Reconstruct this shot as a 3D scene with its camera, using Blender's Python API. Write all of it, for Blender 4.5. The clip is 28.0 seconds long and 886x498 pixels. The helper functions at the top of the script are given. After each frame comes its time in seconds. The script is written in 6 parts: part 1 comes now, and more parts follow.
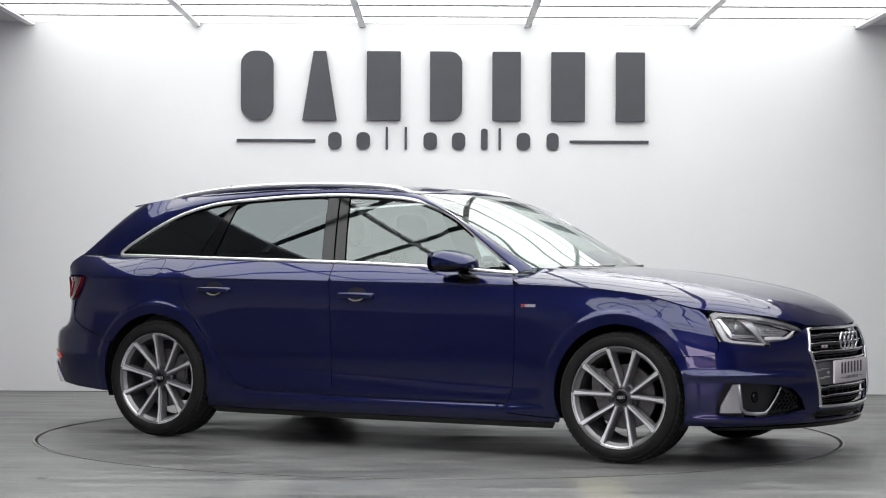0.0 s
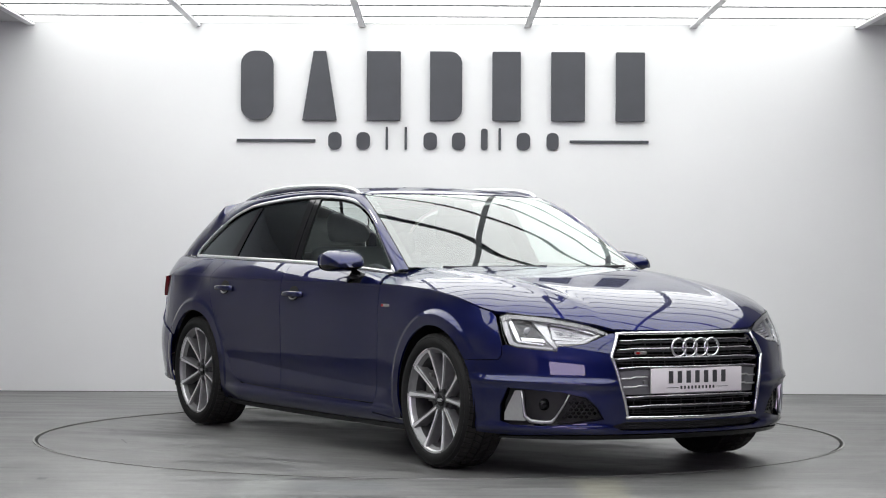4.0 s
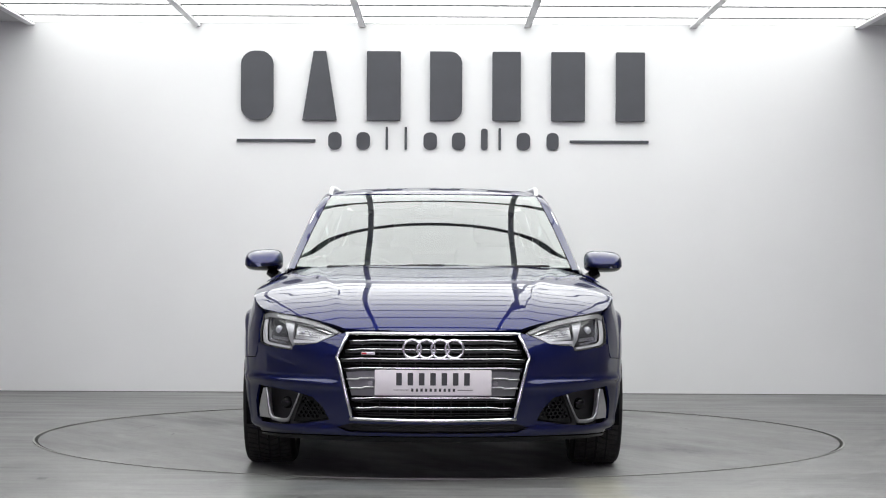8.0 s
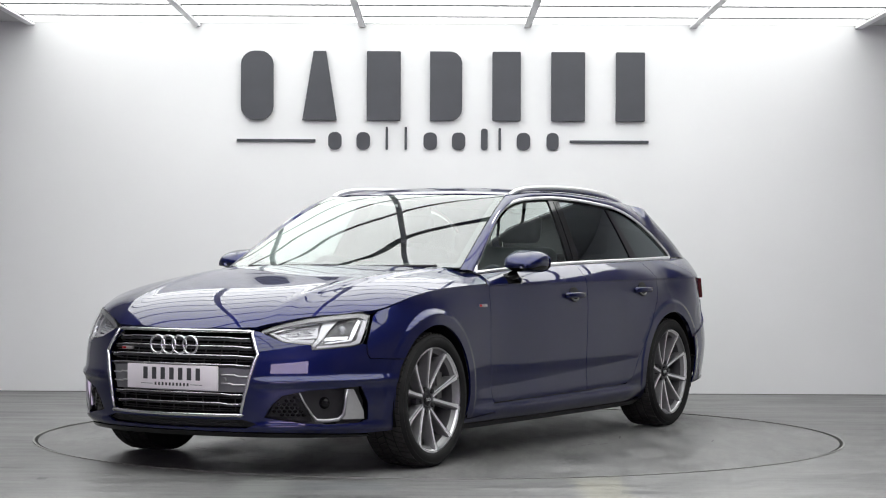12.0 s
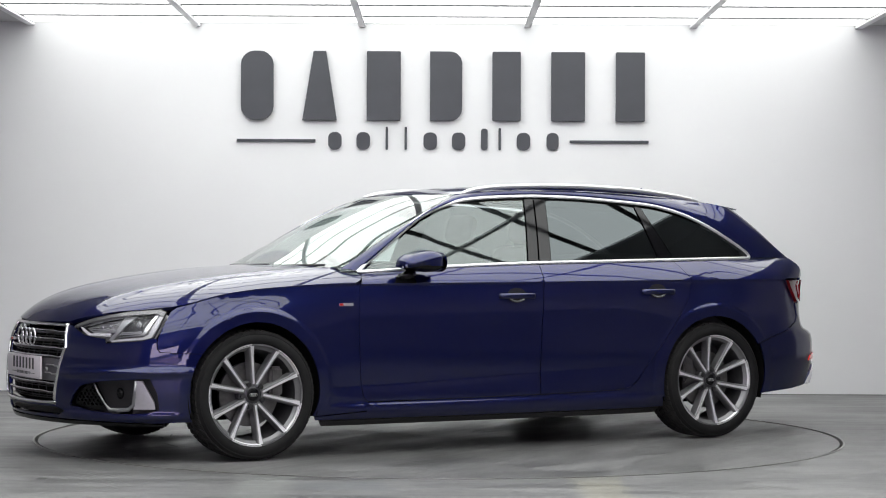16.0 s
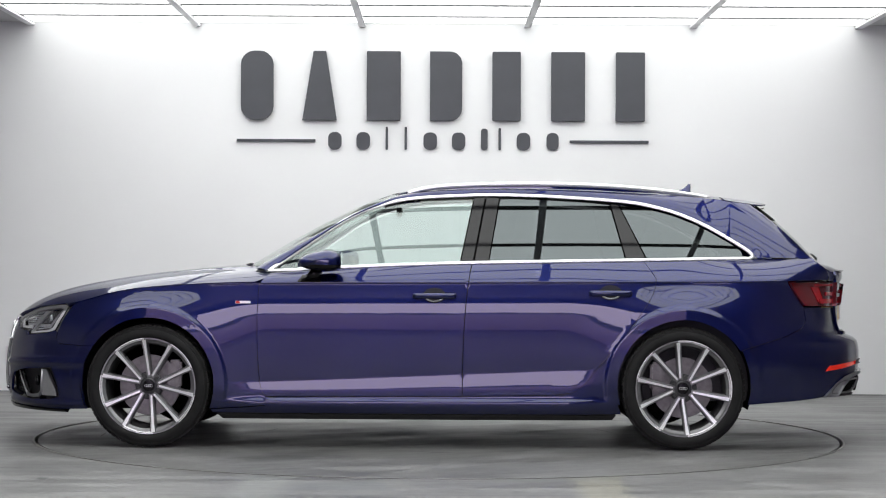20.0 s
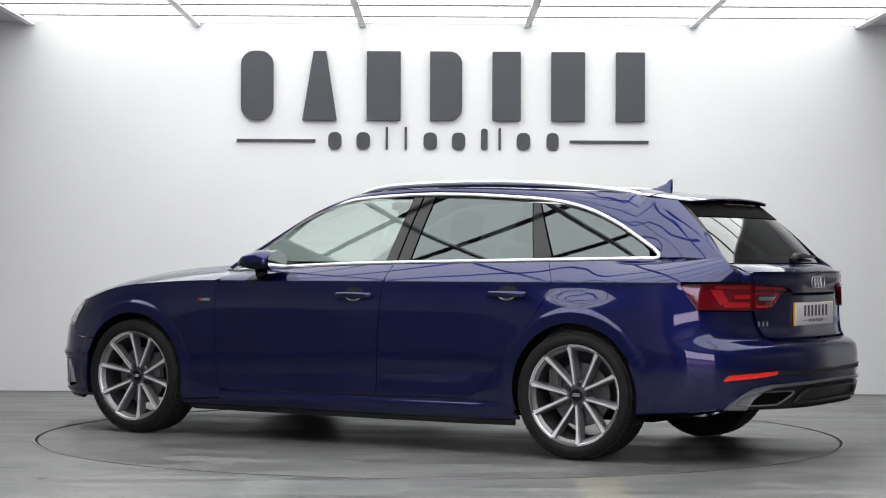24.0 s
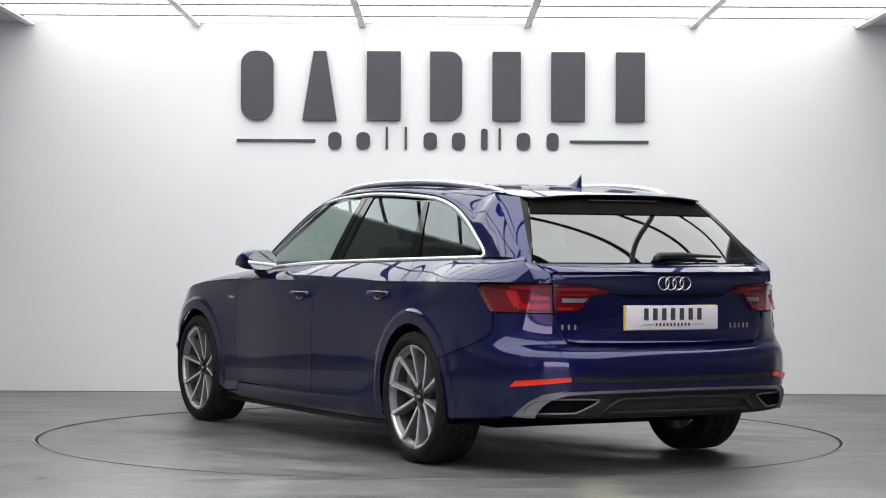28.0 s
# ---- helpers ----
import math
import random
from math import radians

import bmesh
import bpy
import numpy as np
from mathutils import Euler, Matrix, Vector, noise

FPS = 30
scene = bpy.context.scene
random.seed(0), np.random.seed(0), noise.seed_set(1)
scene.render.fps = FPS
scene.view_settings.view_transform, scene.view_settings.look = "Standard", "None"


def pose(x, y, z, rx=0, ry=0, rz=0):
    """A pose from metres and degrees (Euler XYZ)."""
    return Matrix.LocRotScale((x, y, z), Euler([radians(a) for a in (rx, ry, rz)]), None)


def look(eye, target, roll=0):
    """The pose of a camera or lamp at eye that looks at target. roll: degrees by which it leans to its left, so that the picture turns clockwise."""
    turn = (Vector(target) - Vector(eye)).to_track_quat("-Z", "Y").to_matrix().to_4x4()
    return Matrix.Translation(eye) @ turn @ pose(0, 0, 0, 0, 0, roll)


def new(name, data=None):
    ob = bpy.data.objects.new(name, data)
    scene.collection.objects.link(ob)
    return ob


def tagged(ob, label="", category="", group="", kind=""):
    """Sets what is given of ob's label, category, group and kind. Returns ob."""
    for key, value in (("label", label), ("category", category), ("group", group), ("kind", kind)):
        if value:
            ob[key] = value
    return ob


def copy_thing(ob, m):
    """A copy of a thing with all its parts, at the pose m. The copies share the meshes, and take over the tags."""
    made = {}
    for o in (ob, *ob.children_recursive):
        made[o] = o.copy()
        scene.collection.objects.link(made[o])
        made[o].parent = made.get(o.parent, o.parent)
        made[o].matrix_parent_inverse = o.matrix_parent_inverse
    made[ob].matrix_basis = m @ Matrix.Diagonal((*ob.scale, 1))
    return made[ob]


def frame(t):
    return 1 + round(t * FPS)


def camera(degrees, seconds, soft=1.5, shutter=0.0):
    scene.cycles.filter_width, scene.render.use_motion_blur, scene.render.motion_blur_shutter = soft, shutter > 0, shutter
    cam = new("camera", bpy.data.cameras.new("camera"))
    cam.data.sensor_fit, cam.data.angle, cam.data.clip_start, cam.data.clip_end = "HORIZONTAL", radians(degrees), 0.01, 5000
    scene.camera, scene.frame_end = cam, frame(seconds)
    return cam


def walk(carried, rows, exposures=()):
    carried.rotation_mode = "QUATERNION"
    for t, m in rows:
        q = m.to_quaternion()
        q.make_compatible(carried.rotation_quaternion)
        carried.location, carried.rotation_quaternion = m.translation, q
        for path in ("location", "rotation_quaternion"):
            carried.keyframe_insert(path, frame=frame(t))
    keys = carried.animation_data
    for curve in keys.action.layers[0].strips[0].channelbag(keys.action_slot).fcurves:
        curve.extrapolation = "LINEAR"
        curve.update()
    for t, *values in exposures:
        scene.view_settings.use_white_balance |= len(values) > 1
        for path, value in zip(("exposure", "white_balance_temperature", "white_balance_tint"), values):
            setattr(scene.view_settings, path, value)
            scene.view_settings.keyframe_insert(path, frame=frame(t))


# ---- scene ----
# A still camera before a turntable; the axis of the turntable is the world's z axis.
cam = camera(24.86, 28.0, soft=1.1)
EYE = look((0.0, -11.422, 1.022), (0.018, 0.0, 1.057), 0.27)
walk(cam, [(0.0, EYE), (28.0, EYE)], [(0.0, 0.0), (28.0, 0.0)])

# ---- light: the luminous ceiling is the light of the room; a dim grey world closes it ----
world = bpy.data.worlds.new("world")
scene.world = world
world.use_nodes = True
world.node_tree.nodes["Background"].inputs["Color"].default_value = (0.75, 0.78, 0.85, 1)
world.node_tree.nodes["Background"].inputs["Strength"].default_value = 0.05
PANEL_GLOW = 2.66

# ---- materials ----
def mat(name, color, rough=0.5, metal=0.0, coat=0.0, noise_scale=0.0, noise_amt=0.0, bump=0.0, bump_scale=40.0,
        emit=None, emit_strength=0.0, trans=0.0, ior=1.45, coat_rough=0.03, rough_amt=0.0, spec=0.5):
    """A principled material with two scales of variation in colour, roughness and fine relief."""
    m = bpy.data.materials.new(name)
    m.use_nodes = True
    nt = m.node_tree
    b = nt.nodes["Principled BSDF"]
    b.inputs["Base Color"].default_value = (*color, 1)
    b.inputs["Roughness"].default_value = rough
    b.inputs["Metallic"].default_value = metal
    b.inputs["Coat Weight"].default_value = coat
    b.inputs["Coat Roughness"].default_value = coat_rough
    b.inputs["IOR"].default_value = ior
    b.inputs["Specular IOR Level"].default_value = spec
    b.inputs["Transmission Weight"].default_value = trans
    if emit:
        b.inputs["Emission Color"].default_value = (*emit, 1)
        b.inputs["Emission Strength"].default_value = emit_strength
    if noise_amt or bump or rough_amt:
        co = nt.nodes.new("ShaderNodeTexCoord")
        big = nt.nodes.new("ShaderNodeTexNoise")
        big.inputs["Scale"].default_value = noise_scale or 3.0
        big.inputs["Detail"].default_value = 6
        nt.links.new(co.outputs["Object"], big.inputs["Vector"])
        fine = nt.nodes.new("ShaderNodeTexNoise")
        fine.inputs["Scale"].default_value = bump_scale
        fine.inputs["Detail"].default_value = 4
        nt.links.new(co.outputs["Object"], fine.inputs["Vector"])
        if noise_amt:
            mix = nt.nodes.new("ShaderNodeMix")
            mix.data_type = "RGBA"
            mix.inputs["A"].default_value = (*[c * (1 - noise_amt) for c in color], 1)
            mix.inputs["B"].default_value = (*[min(1, c * (1 + noise_amt)) for c in color], 1)
            add = nt.nodes.new("ShaderNodeMath")
            add.operation = "MULTIPLY_ADD"
            add.inputs[1].default_value = 0.35
            nt.links.new(fine.outputs["Fac"], add.inputs[0])
            sub = nt.nodes.new("ShaderNodeMapRange")
            sub.inputs["From Min"].default_value, sub.inputs["From Max"].default_value = 0.3, 0.7
            sub.inputs["To Min"].default_value, sub.inputs["To Max"].default_value = -0.15, 0.8
            nt.links.new(big.outputs["Fac"], sub.inputs["Value"])
            nt.links.new(sub.outputs["Result"], add.inputs[2])
            nt.links.new(add.outputs["Value"], mix.inputs["Factor"])
            nt.links.new(mix.outputs["Result"], b.inputs["Base Color"])
        if rough_amt:
            mr = nt.nodes.new("ShaderNodeMapRange")
            mr.inputs["From Min"].default_value, mr.inputs["From Max"].default_value = 0.3, 0.7
            mr.inputs["To Min"].default_value, mr.inputs["To Max"].default_value = rough - rough_amt, rough + rough_amt
            nt.links.new(big.outputs["Fac"], mr.inputs["Value"])
            nt.links.new(mr.outputs["Result"], b.inputs["Roughness"])
        if bump:
            bp = nt.nodes.new("ShaderNodeBump")
            bp.inputs["Strength"].default_value = 1.0
            bp.inputs["Distance"].default_value = bump
            nt.links.new(fine.outputs["Fac"], bp.inputs["Height"])
            nt.links.new(bp.outputs["Normal"], b.inputs["Normal"])
    return m


M_WALL = mat("white wall paint", (0.795, 0.80, 0.798), 0.6, noise_scale=1.2, noise_amt=0.02, bump=0.0004, bump_scale=160)
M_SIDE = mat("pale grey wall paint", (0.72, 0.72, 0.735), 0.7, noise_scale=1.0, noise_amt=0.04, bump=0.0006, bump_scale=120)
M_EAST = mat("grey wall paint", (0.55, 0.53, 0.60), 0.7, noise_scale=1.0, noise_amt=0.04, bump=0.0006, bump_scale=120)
M_CROSSBAR = mat("grey aluminium bar", (0.17, 0.17, 0.175), 0.5, 0.2, noise_scale=4, noise_amt=0.05)
M_DARKBAND = mat("mottled dark grey reflection band", (0.24, 0.235, 0.26), 0.6, noise_scale=1.5, noise_amt=0.35, bump=0.0006, bump_scale=120)
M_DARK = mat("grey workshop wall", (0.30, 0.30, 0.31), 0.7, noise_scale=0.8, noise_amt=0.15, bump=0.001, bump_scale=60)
M_SOFFIT = mat("grey soffit board", (0.52, 0.52, 0.53), 0.7, noise_scale=1.0, noise_amt=0.03, bump=0.0004, bump_scale=90)
M_BAR = mat("pale aluminium bar", (0.80, 0.80, 0.81), 0.45, 0.2, noise_scale=4, noise_amt=0.05)
M_GLOW = mat("luminous panel", (0.9, 0.9, 0.9), 0.5, emit=(0.985, 1.0, 0.99), emit_strength=PANEL_GLOW)
def daylight(name):
    """Plain distance outside the doorway: bright sky, a dim line at the horizon and paler ground below it."""
    m = bpy.data.materials.new(name)
    m.use_nodes = True
    nt = m.node_tree
    b = nt.nodes["Principled BSDF"]
    b.inputs["Roughness"].default_value = 0.9
    co = nt.nodes.new("ShaderNodeTexCoord")
    sep = nt.nodes.new("ShaderNodeSeparateXYZ")
    nt.links.new(co.outputs["Object"], sep.inputs[0])
    wob = nt.nodes.new("ShaderNodeTexNoise")
    wob.inputs["Scale"].default_value = 2.0
    wob.inputs["Detail"].default_value = 5
    nt.links.new(co.outputs["Object"], wob.inputs["Vector"])
    add = nt.nodes.new("ShaderNodeMath")
    add.operation = "MULTIPLY_ADD"
    add.inputs[1].default_value = 0.5
    nt.links.new(wob.outputs["Fac"], add.inputs[0])
    nt.links.new(sep.outputs["Z"], add.inputs[2])
    div = nt.nodes.new("ShaderNodeMath")
    div.operation = "MULTIPLY"
    div.inputs[1].default_value = 0.25
    nt.links.new(add.outputs["Value"], div.inputs[0])
    ramp = nt.nodes.new("ShaderNodeValToRGB")
    ramp.color_ramp.elements[0].position, ramp.color_ramp.elements[0].color = 0.0, (0.10, 0.06, 0.13, 1)
    ramp.color_ramp.elements[1].position, ramp.color_ramp.elements[1].color = 0.44, (0.90, 0.76, 1.0, 1)
    for at, c in ((0.27, (0.26, 0.19, 0.32, 1)), (0.30, (0.05, 0.05, 0.07, 1)), (0.36, (0.06, 0.06, 0.09, 1)), (0.375, (0.80, 0.68, 0.92, 1))):
        e = ramp.color_ramp.elements.new(at)
        e.color = c
    nt.links.new(div.outputs["Value"], ramp.inputs["Fac"])
    nt.links.new(ramp.outputs["Color"], b.inputs["Emission Color"])
    b.inputs["Emission Strength"].default_value = 4.6
    return m


M_DAYLIGHT = daylight("daylight")
M_SIGN = mat("charcoal sign board", (0.055, 0.058, 0.066), 0.45, noise_scale=6, noise_amt=0.08, bump=0.0003, bump_scale=200)
def resin(name, color, rough, spots=(), streak=(0.5, 5.0)):
    """Trowelled grey resin: broad stains, long smears, worn patches and fine grain; spots are worn places and, on the
    turntable, painted shade.
    """
    m = bpy.data.materials.new(name)
    m.use_nodes = True
    nt = m.node_tree
    b = nt.nodes["Principled BSDF"]
    b.inputs["Specular IOR Level"].default_value = 0.4
    co = nt.nodes.new("ShaderNodeTexCoord")

    def noise(scale, detail, stretch=(1, 1), rough_=0.55, warp=0.0):
        mp = nt.nodes.new("ShaderNodeMapping")
        mp.inputs["Scale"].default_value = (stretch[0], stretch[1], 1)
        nt.links.new(co.outputs["Object"], mp.inputs["Vector"])
        n = nt.nodes.new("ShaderNodeTexNoise")
        n.inputs["Scale"].default_value, n.inputs["Detail"].default_value = scale, detail
        n.inputs["Roughness"].default_value, n.inputs["Distortion"].default_value = rough_, warp
        nt.links.new(mp.outputs["Vector"], n.inputs["Vector"])
        return n.outputs["Fac"]

    def math_(op, a, c, d=None):
        n = nt.nodes.new("ShaderNodeMath")
        n.operation = op
        for k, v in enumerate((a, c, d)):
            if v is None:
                continue
            if isinstance(v, (int, float)):
                n.inputs[k].default_value = v
            else:
                nt.links.new(v, n.inputs[k])
        return n.outputs["Value"]

    def span(v, lo, hi, a, c):
        n = nt.nodes.new("ShaderNodeMapRange")
        n.interpolation_type = "SMOOTHSTEP"
        for k, q in zip(("From Min", "From Max", "To Min", "To Max"), (lo, hi, a, c)):
            n.inputs[k].default_value = q
        nt.links.new(v, n.inputs["Value"])
        return n.outputs["Result"]
    broad, smear, fine = noise(0.9, 8, warp=0.6), noise(1.3, 7, streak, 0.62, 0.4), noise(38, 5)
    worn = span(noise(1.7, 9, (0.8, 1.3), 0.66, 0.3), 0.53, 0.60, 0.0, 1.0)
    dark = span(noise(2.6, 8, (0.5, 2.2), 0.7, 0.8), 0.58, 0.70, 0.0, 1.0)
    tone = math_("ADD", span(broad, 0.3, 0.7, 0.76, 1.16), span(smear, 0.30, 0.70, -0.17, 0.17))
    tone = math_("ADD", tone, span(noise(7.5, 9, (0.45, 1.7), 0.68, 0.5), 0.32, 0.68, -0.15, 0.15))
    tone = math_("MULTIPLY_ADD", worn, 0.18, tone)
    tone = math_("MULTIPLY_ADD", dark, -0.16, tone)
    tone = math_("ADD", tone, span(fine, 0.25, 0.75, -0.13, 0.13))
    mix = nt.nodes.new("ShaderNodeMix")
    mix.data_type = "RGBA"
    mix.blend_type = "MULTIPLY"
    mix.inputs["Factor"].default_value = 1.0
    mix.inputs["A"].default_value = (*color, 1)
    nt.links.new(tone, mix.inputs["B"])
    col = mix.outputs["Result"]
    sep = nt.nodes.new("ShaderNodeSeparateXYZ")
    nt.links.new(co.outputs["Object"], sep.inputs[0])
    ragged = noise(6, 6, (1, 1), 0.7)
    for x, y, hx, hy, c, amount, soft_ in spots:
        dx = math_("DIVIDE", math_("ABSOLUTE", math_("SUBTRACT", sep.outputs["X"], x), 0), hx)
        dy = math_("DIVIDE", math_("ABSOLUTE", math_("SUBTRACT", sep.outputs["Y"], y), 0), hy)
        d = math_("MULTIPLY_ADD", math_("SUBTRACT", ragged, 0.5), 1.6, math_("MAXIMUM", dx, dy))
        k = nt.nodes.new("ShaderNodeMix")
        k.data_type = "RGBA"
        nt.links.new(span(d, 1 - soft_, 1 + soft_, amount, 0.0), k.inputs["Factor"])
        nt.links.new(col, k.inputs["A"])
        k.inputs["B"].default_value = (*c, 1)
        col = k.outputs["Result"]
    nt.links.new(col, b.inputs["Base Color"])
    gloss = math_("ADD", span(smear, 0.3, 0.7, rough - 0.10, rough + 0.10), math_("MULTIPLY", worn, 0.10))
    nt.links.new(gloss, b.inputs["Roughness"])
    bp = nt.nodes.new("ShaderNodeBump")
    bp.inputs["Distance"].default_value = 0.0012
    nt.links.new(math_("MULTIPLY_ADD", smear, 0.8, math_("MULTIPLY", fine, 0.25)), bp.inputs["Height"])
    nt.links.new(bp.outputs["Normal"], b.inputs["Normal"])
    return m


M_FLOOR = resin("grey resin floor", (0.156, 0.1555, 0.154), 0.40, (
    (0.72, -2.75, 0.10, 0.55, (0.27, 0.26, 0.21), 0.75, 0.5), (-0.78, -2.80, 0.12, 0.62, (0.24, 0.25, 0.24), 0.55, 0.5),
    (-0.42, -2.55, 0.20, 0.16, (0.12, 0.13, 0.14), 0.5, 0.4), (1.35, -2.7, 0.16, 0.2, (0.21, 0.21, 0.20), 0.4, 0.5),
    (-1.80, -2.30, 0.022, 0.045, (0.02, 0.02, 0.02), 0.9, 0.3), (-2.6, -1.2, 0.4, 0.18, (0.19, 0.19, 0.185), 0.4, 0.6)))
# dark patches for the four wheels and underbody: shade painted into the colour
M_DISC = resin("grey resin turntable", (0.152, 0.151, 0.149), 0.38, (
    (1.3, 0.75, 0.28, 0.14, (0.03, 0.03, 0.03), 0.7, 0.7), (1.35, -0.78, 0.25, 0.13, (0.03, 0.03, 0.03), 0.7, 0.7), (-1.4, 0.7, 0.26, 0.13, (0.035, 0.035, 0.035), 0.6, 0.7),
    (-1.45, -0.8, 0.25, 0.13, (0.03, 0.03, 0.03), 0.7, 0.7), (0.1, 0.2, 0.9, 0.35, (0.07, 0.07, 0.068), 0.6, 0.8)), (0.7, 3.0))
M_RIM = mat("worn steel rim", (0.30, 0.30, 0.285), 0.4, 0.6, noise_scale=5, noise_amt=0.2)
M_SCUFF = mat("faint rubber scuff", (0.075, 0.075, 0.073), 0.5, noise_scale=30, noise_amt=0.4)
M_PIT = mat("black joint", (0.01, 0.01, 0.01), 0.8)

M_PAINT = mat("navy metallic paint", (0.0074, 0.0112, 0.076), 0.37, 0.75, coat=1.0, coat_rough=0.002, noise_scale=900, noise_amt=0.12, spec=0.04)
M_PAINT.node_tree.nodes["Principled BSDF"].inputs["Coat IOR"].default_value = 1.61
M_PAINT.node_tree.nodes["Principled BSDF"].inputs["Specular Tint"].default_value = (0.06, 0.08, 0.30, 1)
M_CHROME = mat("satin chrome", (0.80, 0.80, 0.82), 0.16, 1.0, noise_scale=30, noise_amt=0.03)
M_ALU = mat("matt aluminium", (0.72, 0.72, 0.73), 0.35, 1.0, noise_scale=60, noise_amt=0.04)
M_BLACK = mat("gloss black trim", (0.006, 0.006, 0.007), 0.2, spec=0.35)
M_PIANO = mat("polished black trim", (0.004, 0.004, 0.005), 0.06, spec=0.5, noise_scale=3, noise_amt=0.1)
M_SURROUND = mat("black glass border", (0.004, 0.004, 0.005), 0.25, spec=0.2, noise_scale=3, noise_amt=0.1)
M_TRIM = mat("dull silver trim", (0.42, 0.42, 0.44), 0.33, 0.9, noise_scale=60, noise_amt=0.06)
M_PLASTIC = mat("grained black plastic", (0.027, 0.027, 0.028), 0.55, noise_scale=40, noise_amt=0.1, bump=0.0003, bump_scale=700)
M_RUBBER = mat("tyre rubber", (0.013, 0.013, 0.013), 0.7, spec=0.25, noise_scale=14, noise_amt=0.2, bump=0.0004, bump_scale=300)
M_TREAD = mat("worn tyre tread", (0.030, 0.029, 0.028), 0.75, spec=0.3, noise_scale=25, noise_amt=0.35)
M_SHADOW = mat("black underside and shade", (0.006, 0.006, 0.006), 0.9, spec=0.08, noise_scale=6, noise_amt=0.3)


def glass(name, color, ior=1.5, gloss=(0.95, 0.97, 0.96)):
    m = bpy.data.materials.new(name)
    m.use_nodes = True
    nt = m.node_tree
    nt.nodes.remove(nt.nodes["Principled BSDF"])
    tr = nt.nodes.new("ShaderNodeBsdfTransparent")
    tr.inputs["Color"].default_value = (*color, 1)
    gl = nt.nodes.new("ShaderNodeBsdfGlossy")
    gl.inputs["Roughness"].default_value = 0.01
    gl.inputs["Color"].default_value = (*gloss, 1)
    # thin sheet: the gloss rises from its head-on value towards grazing view, alike from both sides
    lw = nt.nodes.new("ShaderNodeLayerWeight")
    lw.inputs["Blend"].default_value = 0.5
    pw = nt.nodes.new("ShaderNodeMath")
    pw.operation = "POWER"
    pw.inputs[1].default_value = 5.0
    nt.links.new(lw.outputs["Facing"], pw.inputs[0])
    f0 = ((ior - 1) / (ior + 1)) ** 2
    fr = nt.nodes.new("ShaderNodeMath")
    fr.operation = "MULTIPLY_ADD"
    fr.inputs[1].default_value, fr.inputs[2].default_value = 1 - f0, f0
    nt.links.new(pw.outputs["Value"], fr.inputs[0])
    mix = nt.nodes.new("ShaderNodeMixShader")
    nt.links.new(fr.outputs["Value"], mix.inputs["Fac"])
    nt.links.new(tr.outputs["BSDF"], mix.inputs[1])
    nt.links.new(gl.outputs["BSDF"], mix.inputs[2])
    nt.links.new(mix.outputs["Shader"], nt.nodes["Material Output"].inputs["Surface"])
    return m


M_GLASS = glass("clear green-tinted glass", (0.68, 0.76, 0.74), ior=2.25, gloss=(0.85, 0.93, 0.91))
M_SCREEN = glass("clear green-tinted windscreen glass", (0.62, 0.71, 0.67), ior=2.65)
M_PRIVACY = glass("dark privacy glass", (0.05, 0.055, 0.055), ior=2.0, gloss=(0.84, 0.94, 0.96))
M_REARGLASS = glass("dark rear window glass", (0.05, 0.055, 0.055), ior=2.4)
M_LENS = glass("clear lamp lens", (0.97, 0.97, 0.98), ior=1.35)
M_REDLENS = mat("red lamp lens", (0.42, 0.007, 0.012), 0.08, coat=1.0, noise_scale=50, noise_amt=0.1)
M_REDDARK = mat("deep red lamp lens", (0.13, 0.003, 0.006), 0.08, coat=1.0)
M_REDDEEP = mat("almost black red lens", (0.03, 0.002, 0.003), 0.4)
# faint glow added to brighten the reflector, which is no lamp
M_REFLECT_GLOW = mat("red reflector", (0.80, 0.03, 0.01), 0.25, coat=1.0, bump=0.0004, bump_scale=500, emit=(0.9, 0.03, 0.01), emit_strength=0.15)
M_SILVER = mat("silver lamp reflector", (0.75, 0.76, 0.78), 0.2, 0.9)
M_GUIDE = mat("white light guide", (0.60, 0.60, 0.62), 0.25, coat=0.6, emit=(1, 1, 1), emit_strength=0.03)
M_LAMPGREY = mat("dull silver lamp lining", (0.50, 0.50, 0.52), 0.28, 0.65, noise_scale=30, noise_amt=0.1)
M_LAMPBACK = mat("grey lamp housing", (0.36, 0.36, 0.37), 0.25, 0.6, noise_scale=30, noise_amt=0.15)
M_LAMPDARK = mat("dark grey grille plastic", (0.05, 0.05, 0.055), 0.35, 0.3, coat=0.3)
M_LAMPLENS = mat("lamp bulb lens", (0.5, 0.52, 0.55), 0.05, 0.3, coat=1.0)
M_WHEELSILVER = mat("silver grille plastic", (0.24, 0.24, 0.255), 0.35, 0.7, noise_scale=40, noise_amt=0.05)
M_RAIL = mat("bright anodised rail", (0.84, 0.84, 0.85), 0.30, 0.8, noise_scale=40, noise_amt=0.02)
M_MIRROR = mat("silvered mirror", (0.62, 0.64, 0.64), 0.01, 1.0)
M_BOWLSHADE = mat("dark navy shade sheet", (0.002, 0.002, 0.008), 0.6)
M_LINING = mat("pale roof cloth", (0.45, 0.45, 0.44), 0.9, noise_scale=60, noise_amt=0.05)
M_PLATE = mat("white plate", (0.78, 0.74, 0.77), 0.35, noise_scale=20, noise_amt=0.02)
M_YELLOW = mat("yellow plate", (0.75, 0.50, 0.08), 0.4)
M_INK = mat("dark grey print", (0.05, 0.05, 0.055), 0.5)
M_RED = mat("red enamel", (0.45, 0.01, 0.015), 0.3)
M_WHEEL = mat("grey painted alloy", (0.23, 0.23, 0.235), 0.4, 0.55, coat=0.4, noise_scale=40, noise_amt=0.06)
